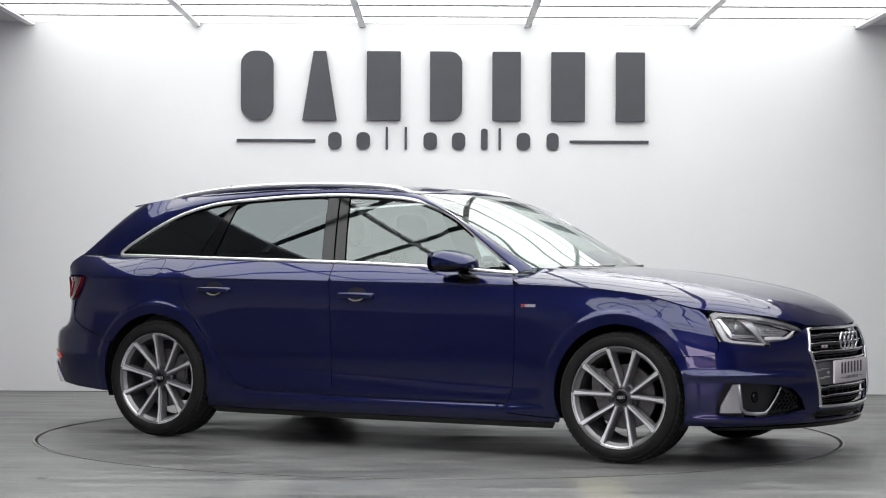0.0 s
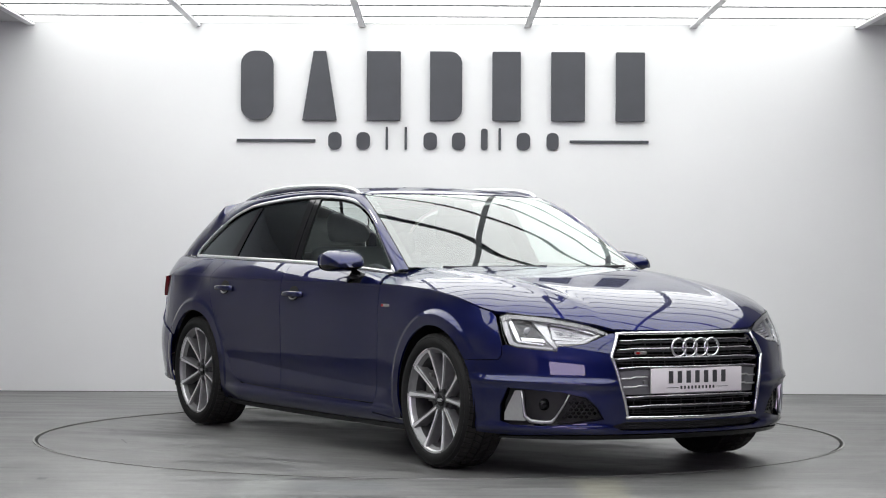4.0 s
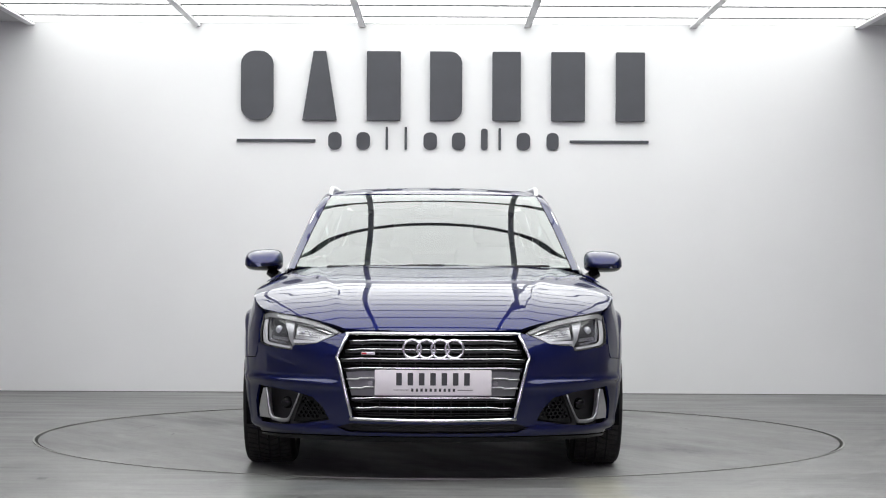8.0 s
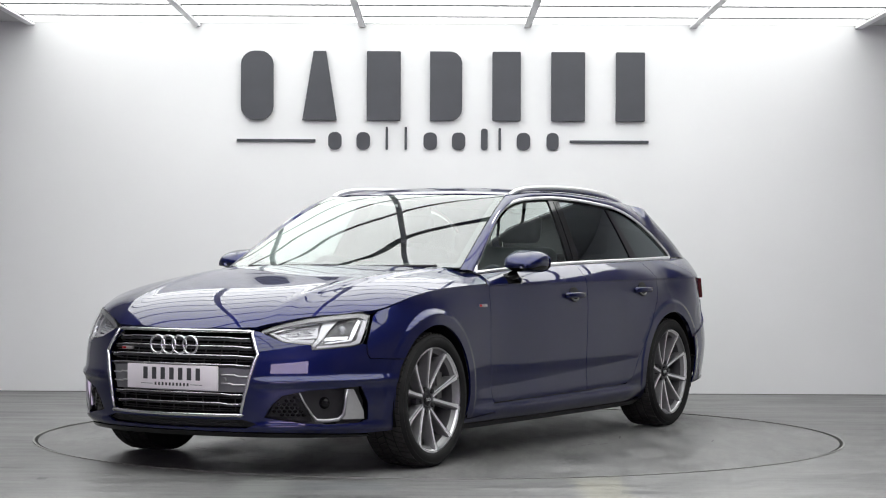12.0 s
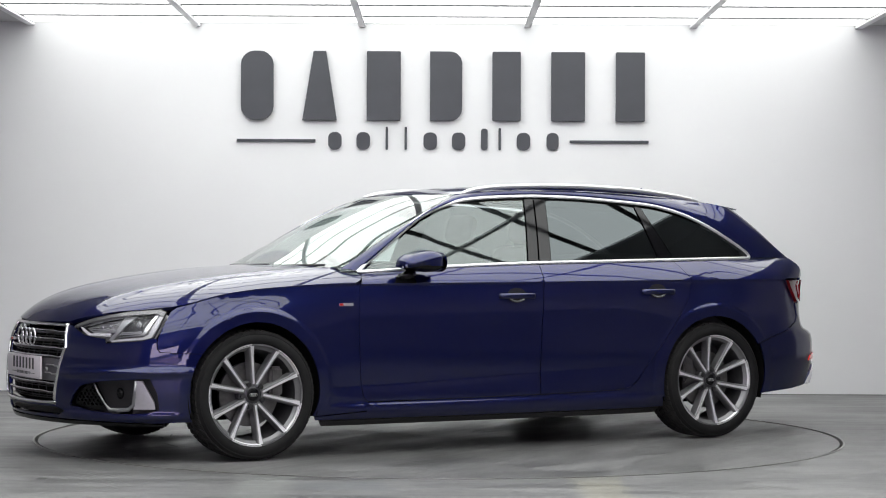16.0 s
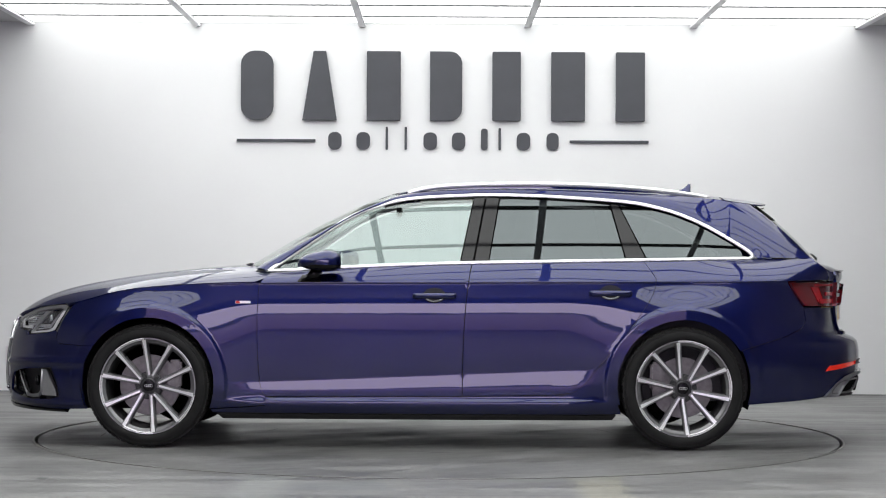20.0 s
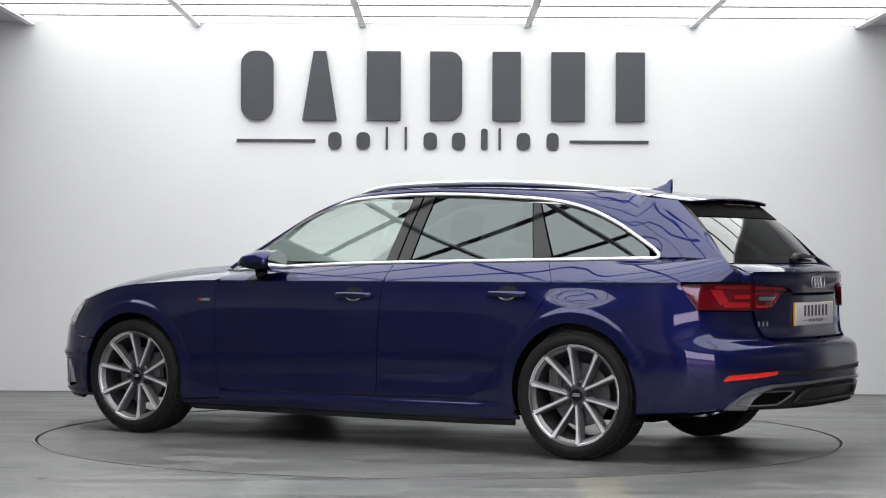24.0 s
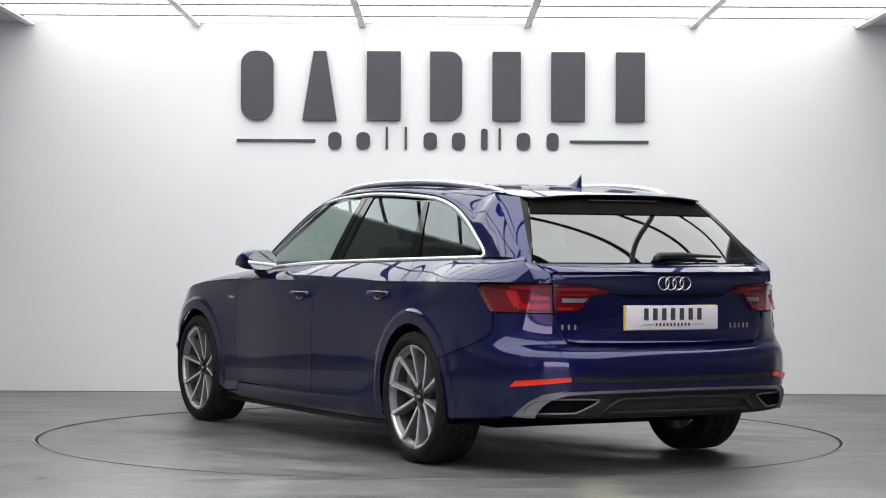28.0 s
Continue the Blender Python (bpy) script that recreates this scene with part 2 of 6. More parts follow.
M_CUT = mat("turned bright alloy", (0.86, 0.86, 0.87), 0.36, 0.5, noise_scale=120, noise_amt=0.05)
M_BARREL = mat("dark wheel barrel", (0.06, 0.06, 0.062), 0.5, 0.4, noise_scale=20, noise_amt=0.2)
M_STEEL = mat("brake steel", (0.20, 0.195, 0.19), 0.4, 0.9, noise_scale=30, noise_amt=0.2)
M_SEAT = mat("grey seat leather", (0.15, 0.15, 0.155), 0.5, noise_scale=20, noise_amt=0.1, bump=0.0006, bump_scale=120)
M_CABIN = mat("dark cabin trim", (0.038, 0.038, 0.040), 0.6, noise_scale=10, noise_amt=0.1)


# ---- mesh helpers ----
def mesh_ob(name, verts, faces, material, parent=None, label="", smooth=False, normals=None):
    me = bpy.data.meshes.new(name)
    me.from_pydata([tuple(v) for v in verts], [], [tuple(f) for f in faces])
    me.materials.append(material)
    if smooth or normals is not None:
        me.polygons.foreach_set("use_smooth", [True] * len(me.polygons))
    me.update()
    if normals is not None:
        me.normals_split_custom_set([tuple(normals[l.vertex_index]) for l in me.loops])
    ob = new(name, me)
    if parent is not None:
        ob.parent = parent
    if label:
        tagged(ob, label=label)
    return ob


def part(name, bm, material, parent, label="", smooth=False):
    me = bpy.data.meshes.new(name)
    bmesh.ops.recalc_face_normals(bm, faces=bm.faces)
    bm.to_mesh(me)
    bm.free()
    me.materials.append(material)
    if smooth:
        me.polygons.foreach_set("use_smooth", [True] * len(me.polygons))
        me.set_sharp_from_angle(angle=radians(35))
    ob = new(name, me)
    ob.parent = parent
    if label:
        tagged(ob, label=label)
    return ob


def box_bm(x0, x1, y0, y1, z0, z1, bevel=0.0, segs=2):
    bm = bmesh.new()
    bmesh.ops.create_cube(bm, size=1.0, matrix=Matrix.LocRotScale(((x0 + x1) / 2, (y0 + y1) / 2, (z0 + z1) / 2), None, (x1 - x0, y1 - y0, z1 - z0)))
    if bevel:
        bmesh.ops.bevel(bm, geom=bm.edges[:], offset=bevel, segments=segs, affect="EDGES", profile=0.5)
    return bm


def prism_bm(outline, depth, bevel=0.0):
    """A flat plate of the 2D outline (x, z), from y=0 to y=-depth."""
    bm = bmesh.new()
    f = bm.faces.new([bm.verts.new((x, 0, z)) for x, z in outline])
    r = bmesh.ops.extrude_face_region(bm, geom=[f])
    bmesh.ops.translate(bm, verts=[v for v in r["geom"] if isinstance(v, bmesh.types.BMVert)], vec=(0, -depth, 0))
    bmesh.ops.recalc_face_normals(bm, faces=bm.faces)
    if bevel:
        bmesh.ops.bevel(bm, geom=bm.edges[:], offset=bevel, segments=1, affect="EDGES")
    return bm


def tube(name, pts, radius, material, parent=None, label="", closed=False, sides=8, flat=1.0, up=(0, 0, 1)):
    """A rod swept along points; flat squeezes its section across the up direction."""
    P = [Vector(p) for p in pts]
    n = len(P)
    verts, faces = [], []
    for i, p in enumerate(P):
        a = P[(i - 1) % n] if closed or i else P[0]
        b = P[(i + 1) % n] if closed or i < n - 1 else P[-1]
        d = (b - a).normalized()
        s = d.cross(Vector(up)).normalized()
        w = s.cross(d).normalized()
        r = radius[i] if isinstance(radius, (list, tuple)) else radius
        for k in range(sides):
            th = 2 * math.pi * k / sides
            verts.append(p + s * (r * flat * math.cos(th)) + w * (r * math.sin(th)))
    rings = n if closed else n - 1
    for i in range(rings):
        for k in range(sides):
            a, b = i * sides + k, i * sides + (k + 1) % sides
            c, d = ((i + 1) % n) * sides + (k + 1) % sides, ((i + 1) % n) * sides + k
            faces.append((a, d, c, b))
    if not closed:
        faces.append(tuple(range(sides)))
        faces.append(tuple(reversed(range((n - 1) * sides, n * sides))))
    return mesh_ob(name, verts, faces, material, parent, label, smooth=True)


def pchip(xs, ys):
    """A smooth curve through the points that makes no overshoot."""
    xs, ys = np.asarray(xs, float), np.asarray(ys, float)
    h, d = np.diff(xs), np.diff(ys) / np.diff(xs)
    m = np.zeros(len(xs))
    for i in range(1, len(xs) - 1):
        if d[i - 1] * d[i] > 0:
            w1, w2 = 2 * h[i] + h[i - 1], h[i] + 2 * h[i - 1]
            m[i] = (w1 + w2) / (w1 / d[i - 1] + w2 / d[i])
    m[0], m[-1] = d[0], d[-1]

    def at(x):
        x = np.clip(x, xs[0], xs[-1])
        i = np.clip(np.searchsorted(xs, x) - 1, 0, len(xs) - 2)
        t = (x - xs[i]) / h[i]
        return ((2 * t**3 - 3 * t**2 + 1) * ys[i] + (t**3 - 2 * t**2 + t) * h[i] * m[i]
                + (3 * t**2 - 2 * t**3) * ys[i + 1] + (t**3 - t**2) * h[i] * m[i + 1])
    return at


def soft(xs, ys, sigma):
    """The same curve with its bends eased over about sigma, so that reflections run smoothly."""
    f = pchip(xs, ys)
    h = sigma / 5
    n = int(math.ceil((xs[-1] - xs[0]) / h)) + 1
    pad = 25
    g = xs[0] + h * np.arange(-pad, n + pad)
    v = f(g)
    lo, hi = g < xs[0], g > xs[-1]
    v[lo] = ys[0] + (g[lo] - xs[0]) * (ys[1] - ys[0]) / (xs[1] - xs[0])
    v[hi] = ys[-1] + (g[hi] - xs[-1]) * (ys[-1] - ys[-2]) / (xs[-1] - xs[-2])
    k = np.exp(-0.5 * (np.arange(-20, 21) / 5.0) ** 2)
    v = np.convolve(v, k / k.sum(), mode="same")
    m = np.gradient(v, h)

    def at(x):
        x = np.clip(x, g[21], g[-22])
        i = np.clip(((x - g[0]) / h).astype(int) if isinstance(x, np.ndarray) else int((x - g[0]) / h), 0, len(g) - 2)
        t = (x - g[i]) / h
        return ((2 * t**3 - 3 * t**2 + 1) * v[i] + (t**3 - 2 * t**2 + t) * h * m[i] + (3 * t**2 - 2 * t**3) * v[i + 1] + (t**3 - t**2) * h * m[i + 1])
    return at


def resample(pts, step):
    out = []
    for (x0, y0), (x1, y1) in zip(pts, pts[1:] + pts[:1]):
        n = max(1, round(math.hypot(x1 - x0, y1 - y0) / step))
        out += [(x0 + (x1 - x0) * k / n, y0 + (y1 - y0) * k / n) for k in range(n)]
    return out


def inside(poly, pts):
    P, Q = np.asarray(poly), np.asarray(pts)
    hit = np.zeros(len(Q), bool)
    for (x0, y0), (x1, y1) in zip(P, np.roll(P, -1, 0)):
        if y0 == y1:
            continue
        c = ((y0 > Q[:, 1]) != (y1 > Q[:, 1])) & (Q[:, 0] < (x1 - x0) * (Q[:, 1] - y0) / (y1 - y0) + x0)
        hit ^= c
    return hit


def edge_distance(poly, pts):
    P, Q = np.asarray(poly), np.asarray(pts)
    best = np.full(len(Q), 9.0)
    for a, b in zip(P, np.roll(P, -1, 0)):
        d = b - a
        t = np.clip(((Q - a) @ d) / max(d @ d, 1e-12), 0, 1)
        best = np.minimum(best, np.hypot(*(Q - a - t[:, None] * d).T))
    return best


def inset_poly(poly, by):
    P = np.asarray(poly, float)
    area = np.sum(P[:, 0] * np.roll(P[:, 1], -1) - np.roll(P[:, 0], -1) * P[:, 1])
    a, b = P - np.roll(P, 1, 0), np.roll(P, -1, 0) - P
    na = np.stack([-a[:, 1], a[:, 0]], 1) / np.maximum(np.linalg.norm(a, axis=1, keepdims=True), 1e-9)
    nb = np.stack([-b[:, 1], b[:, 0]], 1) / np.maximum(np.linalg.norm(b, axis=1, keepdims=True), 1e-9)
    m = na + nb
    m /= np.maximum((m * m).sum(1, keepdims=True) / 2, 0.4)
    return P + m * by * (1 if area > 0 else -1)


def skin(name, outline, fn, material, parent, label="", holes=(), rows=(), step=0.035, gap=0.0022, lip=0.014, flip=False, edge=None, out=0.0):
    """A sheet of bodywork: the outline, with holes, in the two coordinates of fn, which lays them onto a surface in space.
    Its edges turn inwards by lip, so that the joints between sheets are open and deep; out lifts it off the surface."""
    from mathutils.geometry import delaunay_2d_cdt
    edge = edge or step
    loops = [inset_poly(resample(list(outline), edge), gap)] + [inset_poly(resample(list(h), edge), -gap) for h in holes]
    lo, hi = loops[0].min(0), loops[0].max(0)
    gx, gy = np.meshgrid(np.arange(lo[0], hi[0], step), np.arange(lo[1], hi[1], step))
    grid = np.stack([gx.ravel(), gy.ravel()], 1)
    keep = inside(loops[0], grid) & (edge_distance(loops[0], grid) > 0.45 * min(step, edge * 1.5))
    for h in loops[1:]:
        keep &= ~inside(h, grid) & (edge_distance(h, grid) > 0.45 * min(step, edge * 1.5))
    grid = grid[keep]
    if len(rows):
        # extra rows of points along creases, with the plain grid cleared round them
        extra = np.asarray(rows, float)
        ok = inside(loops[0], extra) & (edge_distance(loops[0], extra) > 0.003)
        for h in loops[1:]:
            ok &= ~inside(h, extra) & (edge_distance(h, extra) > 0.003)
        extra = extra[ok]
        far = np.array([np.min(np.hypot(*(extra - g).T)) for g in grid]) > 0.4 * step if len(extra) else np.ones(len(grid), bool)
        grid = np.vstack([grid[far], extra])
    pts = [Vector(p) for l in loops for p in l] + [Vector(p) for p in grid]
    edges, n = [], 0
    for l in loops:
        edges += [(n + i, n + (i + 1) % len(l)) for i in range(len(l))]
        n += len(l)
    v2, _, f2, *_ = delaunay_2d_cdt(pts, edges, [], 0, 1e-6)
    v2 = np.array([tuple(v) for v in v2])
    cen = np.array([v2[list(f)].mean(0) for f in f2])
    ok = inside(loops[0], cen)
    for h in loops[1:]:
        ok &= ~inside(h, cen)
    faces = [tuple(f) for f, k in zip(f2, ok) if k]
    e = 1e-4
    def at(q):
        return np.asarray(fn(q[:, 0], q[:, 1]), float).T
    p = at(v2)
    du = at(v2 + [e, 0]) - at(v2 - [e, 0])
    dv = at(v2 + [0, e]) - at(v2 - [0, e])
    nor = np.cross(du, dv)
    nor /= np.maximum(np.linalg.norm(nor, axis=1, keepdims=True), 1e-12)
    if flip:
        nor = -nor
        faces = [f[::-1] for f in faces]
    tri = np.array([f[:3] for f in faces])
    face_n = np.cross(p[tri[:, 1]] - p[tri[:, 0]], p[tri[:, 2]] - p[tri[:, 0]])
    if (face_n * nor[tri[:, 0]]).sum() < 0:
        faces = [f[::-1] for f in faces]
    p = p + nor * out
    verts, normals = list(p), list(nor)
    if lip:
        count = {}
        for f in faces:
            for a, b in zip(f, f[1:] + f[:1]):
                count[(a, b)] = 1
        rim = [(a, b) for (a, b) in count if (b, a) not in count]
        for a, b in rim:
            k = len(verts)
            side = np.cross(nor[a], p[b] - p[a])
            side = -side / max(np.linalg.norm(side), 1e-12)
            verts += [p[a], p[b], p[b] - nor[b] * lip, p[a] - nor[a] * lip]
            normals += [side] * 4
            faces.append((k, k + 3, k + 2, k + 1))
    return mesh_ob(name, verts, faces, material, parent, label, normals=np.array(normals))


# ---- the room ----
WALL_Y, CEIL = 3.45, 2.735
PX0, PX1, PY1, ROW, ROWS, BAYS = -3.03, 3.09, 3.0, 0.65, 14, 5      # the luminous ceiling: its sides, first bar, rows and bays
BAY, PY0 = (PX1 - PX0) / BAYS, PY1 - ROW * ROWS


def plain(name, x0, x1, y0, y1, z0, z1, material, label, category="", kind="structure", bevel=0.0):
    ob = part(name, box_bm(x0, x1, y0, y1, z0, z1, bevel), material, None, label)
    return tagged(ob, category=category or name.split("_")[0], kind=kind)


def build_room():
    plain("wall_north", -9.0, 9.0, WALL_Y, WALL_Y + 0.15, -0.05, 3.2, M_WALL, "smooth white painted studio wall behind the turntable", "wall")
    # side walls stand unseen; place and tone are set for reflections in the car
    plain("wall_west", -6.7, -6.5, -16.0, WALL_Y + 0.15, -0.05, 4.4, M_SIDE, "unseen pale grey side wall, toned for the car's reflections", "wall")
    plain("wall_east_1", 6.5, 6.7, -16.0, 1.2, -0.05, 4.4, M_EAST, "unseen grey side wall, toned for the car's reflections", "wall")
    plain("wall_east_2", 5.3, 6.7, 1.2, WALL_Y, -0.05, 4.4, M_WALL, "plain white return of the studio wall", "wall")
    # unseen dark bands, added at the wall feet to darken what the doors mirror
    plain("trim_dado_west", -6.5, -6.48, -16.0, 0.0, -0.05, 1.05, M_DARKBAND, "unseen dark grey band added to darken the car's reflections", "trim")
    plain("trim_dado_east", 6.48, 6.5, -16.0, 1.2, -0.05, 1.05, M_DARKBAND, "unseen dark grey band added to darken the car's reflections", "trim")
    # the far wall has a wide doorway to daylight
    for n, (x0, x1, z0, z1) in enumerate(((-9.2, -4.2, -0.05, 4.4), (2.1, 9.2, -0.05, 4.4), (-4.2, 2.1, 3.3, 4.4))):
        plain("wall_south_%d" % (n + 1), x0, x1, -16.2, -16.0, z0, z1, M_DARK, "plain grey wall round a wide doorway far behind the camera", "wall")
    plain("backdrop", -5.4, 3.2, -16.6, -16.5, -0.1, 3.6, M_DAYLIGHT, "bright daylight outside the wide doorway", "backdrop")
    plain("floor_threshold", -5.4, 3.2, -16.5, -16.0, -0.1, -0.001, M_FLOOR, "grey floor in the doorway", "floor")
    # ceiling: soffits round the luminous field and a higher dark roof towards the camera
    bm = bmesh.new()
    for x0, x1, y0, y1, z0, z1 in ((-9, PX0, PY0 - 0.3, WALL_Y, CEIL, CEIL + 0.12), (PX1, 9, PY0 - 0.3, WALL_Y, CEIL, CEIL + 0.12),
                                   (PX0, PX1, PY0 - 0.3, PY0, CEIL, CEIL + 0.12), (-9, 9, -16, PY0 - 0.3, 4.2, 4.4), (-9, 9, PY0 - 0.45, PY0 - 0.3, CEIL, 4.4)):
        b = box_bm(x0, x1, y0, y1, z0, z1)
        me = bpy.data.meshes.new("tmp")
        b.to_mesh(me)
        b.free()
        bm.from_mesh(me)
        bpy.data.meshes.remove(me)
    tagged(part("ceiling", bm, M_SOFFIT, None, "flat grey soffit round the luminous ceiling"), category="ceiling", kind="structure")
    # floor with a round opening for the turntable
    ring_r, n = 2.262, 128
    verts, faces = [], []
    for k in range(n):
        a = 2 * math.pi * k / n
        c, s = math.cos(a), math.sin(a)
        far = 9.0 / max(abs(c), 1e-6), (3.45 if s > 0 else 16.0) / max(abs(s), 1e-6)
        verts.append((ring_r * c, ring_r * s, 0))
        verts.append((min(far) * c, min(far) * s, 0))
    for k in range(n):
        a, b = 2 * k, 2 * ((k + 1) % n)
        faces.append((a, a + 1, b + 1, b))
    # the four corners beyond the fan
    fl = mesh_ob("floor", verts, faces, M_FLOOR)
    bm = bmesh.new()
    bm.from_mesh(fl.data)
    for sx in (-9, 9):
        for sy in (3.45, -16.0):
            near = sorted((v for v in bm.verts if abs(v.co.x - sx) < 1e-3 and v.co.y * sy > 0), key=lambda v: abs(v.co.y - sy))[0]
            other = sorted((v for v in bm.verts if abs(v.co.y - sy) < 1e-3 and v.co.x * sx > 0), key=lambda v: abs(v.co.x - sx))[0]
            if near is not other:
                c = bm.verts.new((sx, sy, 0))
                bm.faces.new((near, c, other))
    bmesh.ops.recalc_face_normals(bm, faces=bm.faces)
    if sum(f.normal.z for f in bm.faces) < 0:
        bmesh.ops.reverse_faces(bm, faces=bm.faces)
    bm.to_mesh(fl.data)
    bm.free()
    tagged(fl, "matt grey resin floor with scuffs and faint stains", "floor", kind="structure")
    # joint below: a ring-shaped trough and a pale steel edge
    def ring(name, r0, r1, z0, z1, material, label, kind="structure", category="trim"):
        v, f = [], []
        for k in range(n):
            a = 2 * math.pi * k / n
            c, s = math.cos(a), math.sin(a)
            v += [(r0 * c, r0 * s, z0), (r0 * c, r0 * s, z1), (r1 * c, r1 * s, z1), (r1 * c, r1 * s, z0)]
        for k in range(n):
            a, b = 4 * k, 4 * ((k + 1) % n)
            for i in range(4):
                j = (i + 1) % 4
                f.append((a + i, b + i, b + j, a + j))
        return tagged(mesh_ob(name, v, f, material), label, category, kind=kind)
    ring("trim_turntable_edge", 2.251, 2.262, -0.05, 0.004, M_RIM, "thin worn pale steel edge round the turntable")
    ring("trim_turntable_joint", 2.15, 2.30, -0.08, -0.055, M_PIT, "black gap under the edge of the turntable")
    # skirting line at the foot of the white wall
    plain("baseboard", -9.0, 9.0, WALL_Y - 0.004, WALL_Y, 0.0, 0.006, M_CROSSBAR, "thin grey sealed joint at the wall foot", "baseboard")


def build_turntable():
    disc = new("turntable")
    tagged(disc, "large round grey turntable set flush into the floor", "turntable")
    n, r = 128, 2.234
    v = [(0, 0, 0.0)] + [(r * math.cos(2 * math.pi * k / n), r * math.sin(2 * math.pi * k / n), 0.0) for k in range(n)]
    v += [(x, y, -0.05) for x, y, z in v[1:]]
    f = [(0, 1 + k, 1 + (k + 1) % n) for k in range(n)] + [(1 + k, 1 + n + k, 1 + n + (k + 1) % n, 1 + (k + 1) % n) for k in range(n)]
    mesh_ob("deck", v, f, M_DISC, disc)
    # a few dark scuffs left by tyres
    rng = random.Random(4)
    for i in range(14):
        a, rr, l = rng.uniform(0, 6.28), rng.uniform(0.9, 2.1), rng.uniform(0.04, 0.16)
        bm = bmesh.new()
        bmesh.ops.create_circle(bm, cap_ends=True, segments=10, radius=1.0, matrix=Matrix.Translation((rr * math.cos(a), rr * math.sin(a), 0.0015)) @ Matrix.Rotation(a + 1.57, 4, "Z") @ Matrix.Diagonal((l, 0.006, 1, 1)))
        part("scuff", bm, M_SCUFF, disc, "dark rubber scuff")
    return disc


def build_ceiling_lights():
    def panel(depth, bars=2):
        ob = new("ceiling_light")
        tagged(ob, "oblong glowing white ceiling light panel in a thin frame", "ceiling light", "luminous ceiling panels")
        part("diffuser", box_bm(0.022, BAY - 0.022, 0.030, depth - 0.030, 0.0, 0.02), M_GLOW, ob, "glowing white diffuser")
        bm = bmesh.new()
        for a, b, c, d in ((0.0, BAY, 0.001, 0.030), (0.0, BAY, depth - 0.030, depth - 0.001), (0.001, 0.022, 0.030, depth - 0.030), (BAY - 0.022, BAY - 0.001, 0.030, depth - 0.030))[0 if bars == 2 else 2:] + (((0.0, BAY, 0.001, 0.030),) if bars == 1 else ()):
            bmesh.ops.create_cube(bm, size=1.0, matrix=Matrix.LocRotScale(((a + b) / 2, (c + d) / 2, 0.005), None, (b - a, d - c, 0.020)))
        part("frame", bm, M_CROSSBAR, ob, "thin grey frame")
        return ob
    wide, short = panel(ROW), panel(WALL_Y - PY1, 1)
    wide.matrix_basis, short.matrix_basis = pose(PX0, PY1 - ROW, CEIL), pose(PX0, PY1, CEIL)
    for i in range(BAYS):
        # the rows nearest the camera are unseen, added to brighten the car's front
        for j in range(1, ROWS + 1):
            if i or j > 1:
                copy_thing(wide, pose(PX0 + i * BAY, PY1 - j * ROW, CEIL))
        if i:
            copy_thing(short, pose(PX0 + i * BAY, PY1, CEIL))
    for i in range(BAYS + 1):
        x = PX0 + i * BAY
        ob = part("ceiling_beam", box_bm(x - 0.026, x + 0.026, PY0, WALL_Y - 0.002, CEIL - 0.026, CEIL - 0.009, 0.003), M_BAR, None)
        tagged(ob, "long grey metal beam between rows of ceiling lights", "beam", "ceiling beams")


def rounded(w, h, r, corners=(1, 1, 1, 1), n=5):
    """An upright outline with rounded corners, from its lower left."""
    out = []
    for k, (cx, cz, a0) in enumerate(((r, r, 180), (w - r, r, 270), (w - r, h - r, 0), (r, h - r, 90))):
        if corners[k]:
            out += [(cx + r * math.cos(radians(a0 + 90 * i / n)), cz + r * math.sin(radians(a0 + 90 * i / n))) for i in range(n + 1)]
        else:
            out.append(((0, 0), (w, 0), (w, h), (0, h))[k])
    return out


def build_wall_sign():
    """The sign: plain dark shapes standing off the wall, two bars and a row of small marks."""
    z0, h = 2.014, 0.512
    blocks = ((-1.474, 0.24, "round"), (-1.02, 0.255, "wedge"), (-0.545, 0.25, "flat"), (-0.078, 0.238, "half"), (0.382, 0.21, "flat"), (0.817, 0.25, "flat"), (1.294, 0.215, "flat"))
    for x, w, form in blocks:
        if form == "round":
            o = rounded(w, h, 0.10)
        elif form == "half":
            o = rounded(w, h, 0.09, (0, 1, 1, 0))
        elif form == "wedge":
            o = [(0, 0), (w, 0), (w * 0.68, h), (w * 0.32, h)]
        else:
            o = rounded(w, h, 0.008)
        ob = part("sign_shape", prism_bm(o, 0.03, 0.002), M_SIGN, None)
        ob.matrix_basis = pose(x, WALL_Y - 0.012, z0)
        tagged(ob, "tall charcoal sign block standing off the white wall", "sign", "wall sign shapes")
        part("standoff", box_bm(w * 0.4, w * 0.6, 0.0, 0.012, h * 0.4, h * 0.6), M_BAR, ob)
    for x0, x1 in ((-1.505, -0.923), (0.957, 1.54)):
        ob = part("sign_bar", box_bm(x0, x1, WALL_Y - 0.022, WALL_Y, 1.856, 1.875, 0.002), M_SIGN, None)
        tagged(ob, "thin charcoal bar on the white wall", "sign", "wall sign bars")
    widths = ((-0.83, 0.10, 0.13), (-0.62, 0.10, 0.13), (-0.405, 0.018, 0.17), (-0.265, 0.018, 0.17), (-0.125, 0.10, 0.13), (0.085, 0.10, 0.13), (0.30, 0.05, 0.16), (0.43, 0.018, 0.165), (0.565, 0.10, 0.13), (0.785, 0.09, 0.13))
    for x, w, hh in widths:
        ob = part("sign_mark", prism_bm(rounded(w, hh, min(w, hh) * 0.42), 0.016), M_SIGN, None)
        ob.matrix_basis = pose(x, WALL_Y, 1.799)
        tagged(ob, "small charcoal mark on the white wall", "sign", "wall sign marks")


build_room()
build_ceiling_lights()
build_wall_sign()
TURNTABLE = build_turntable()


# ---- the car: x ahead, y to its left, z up; its origin lies on the ground midway between the axles ----
CAR = new("estate_car")
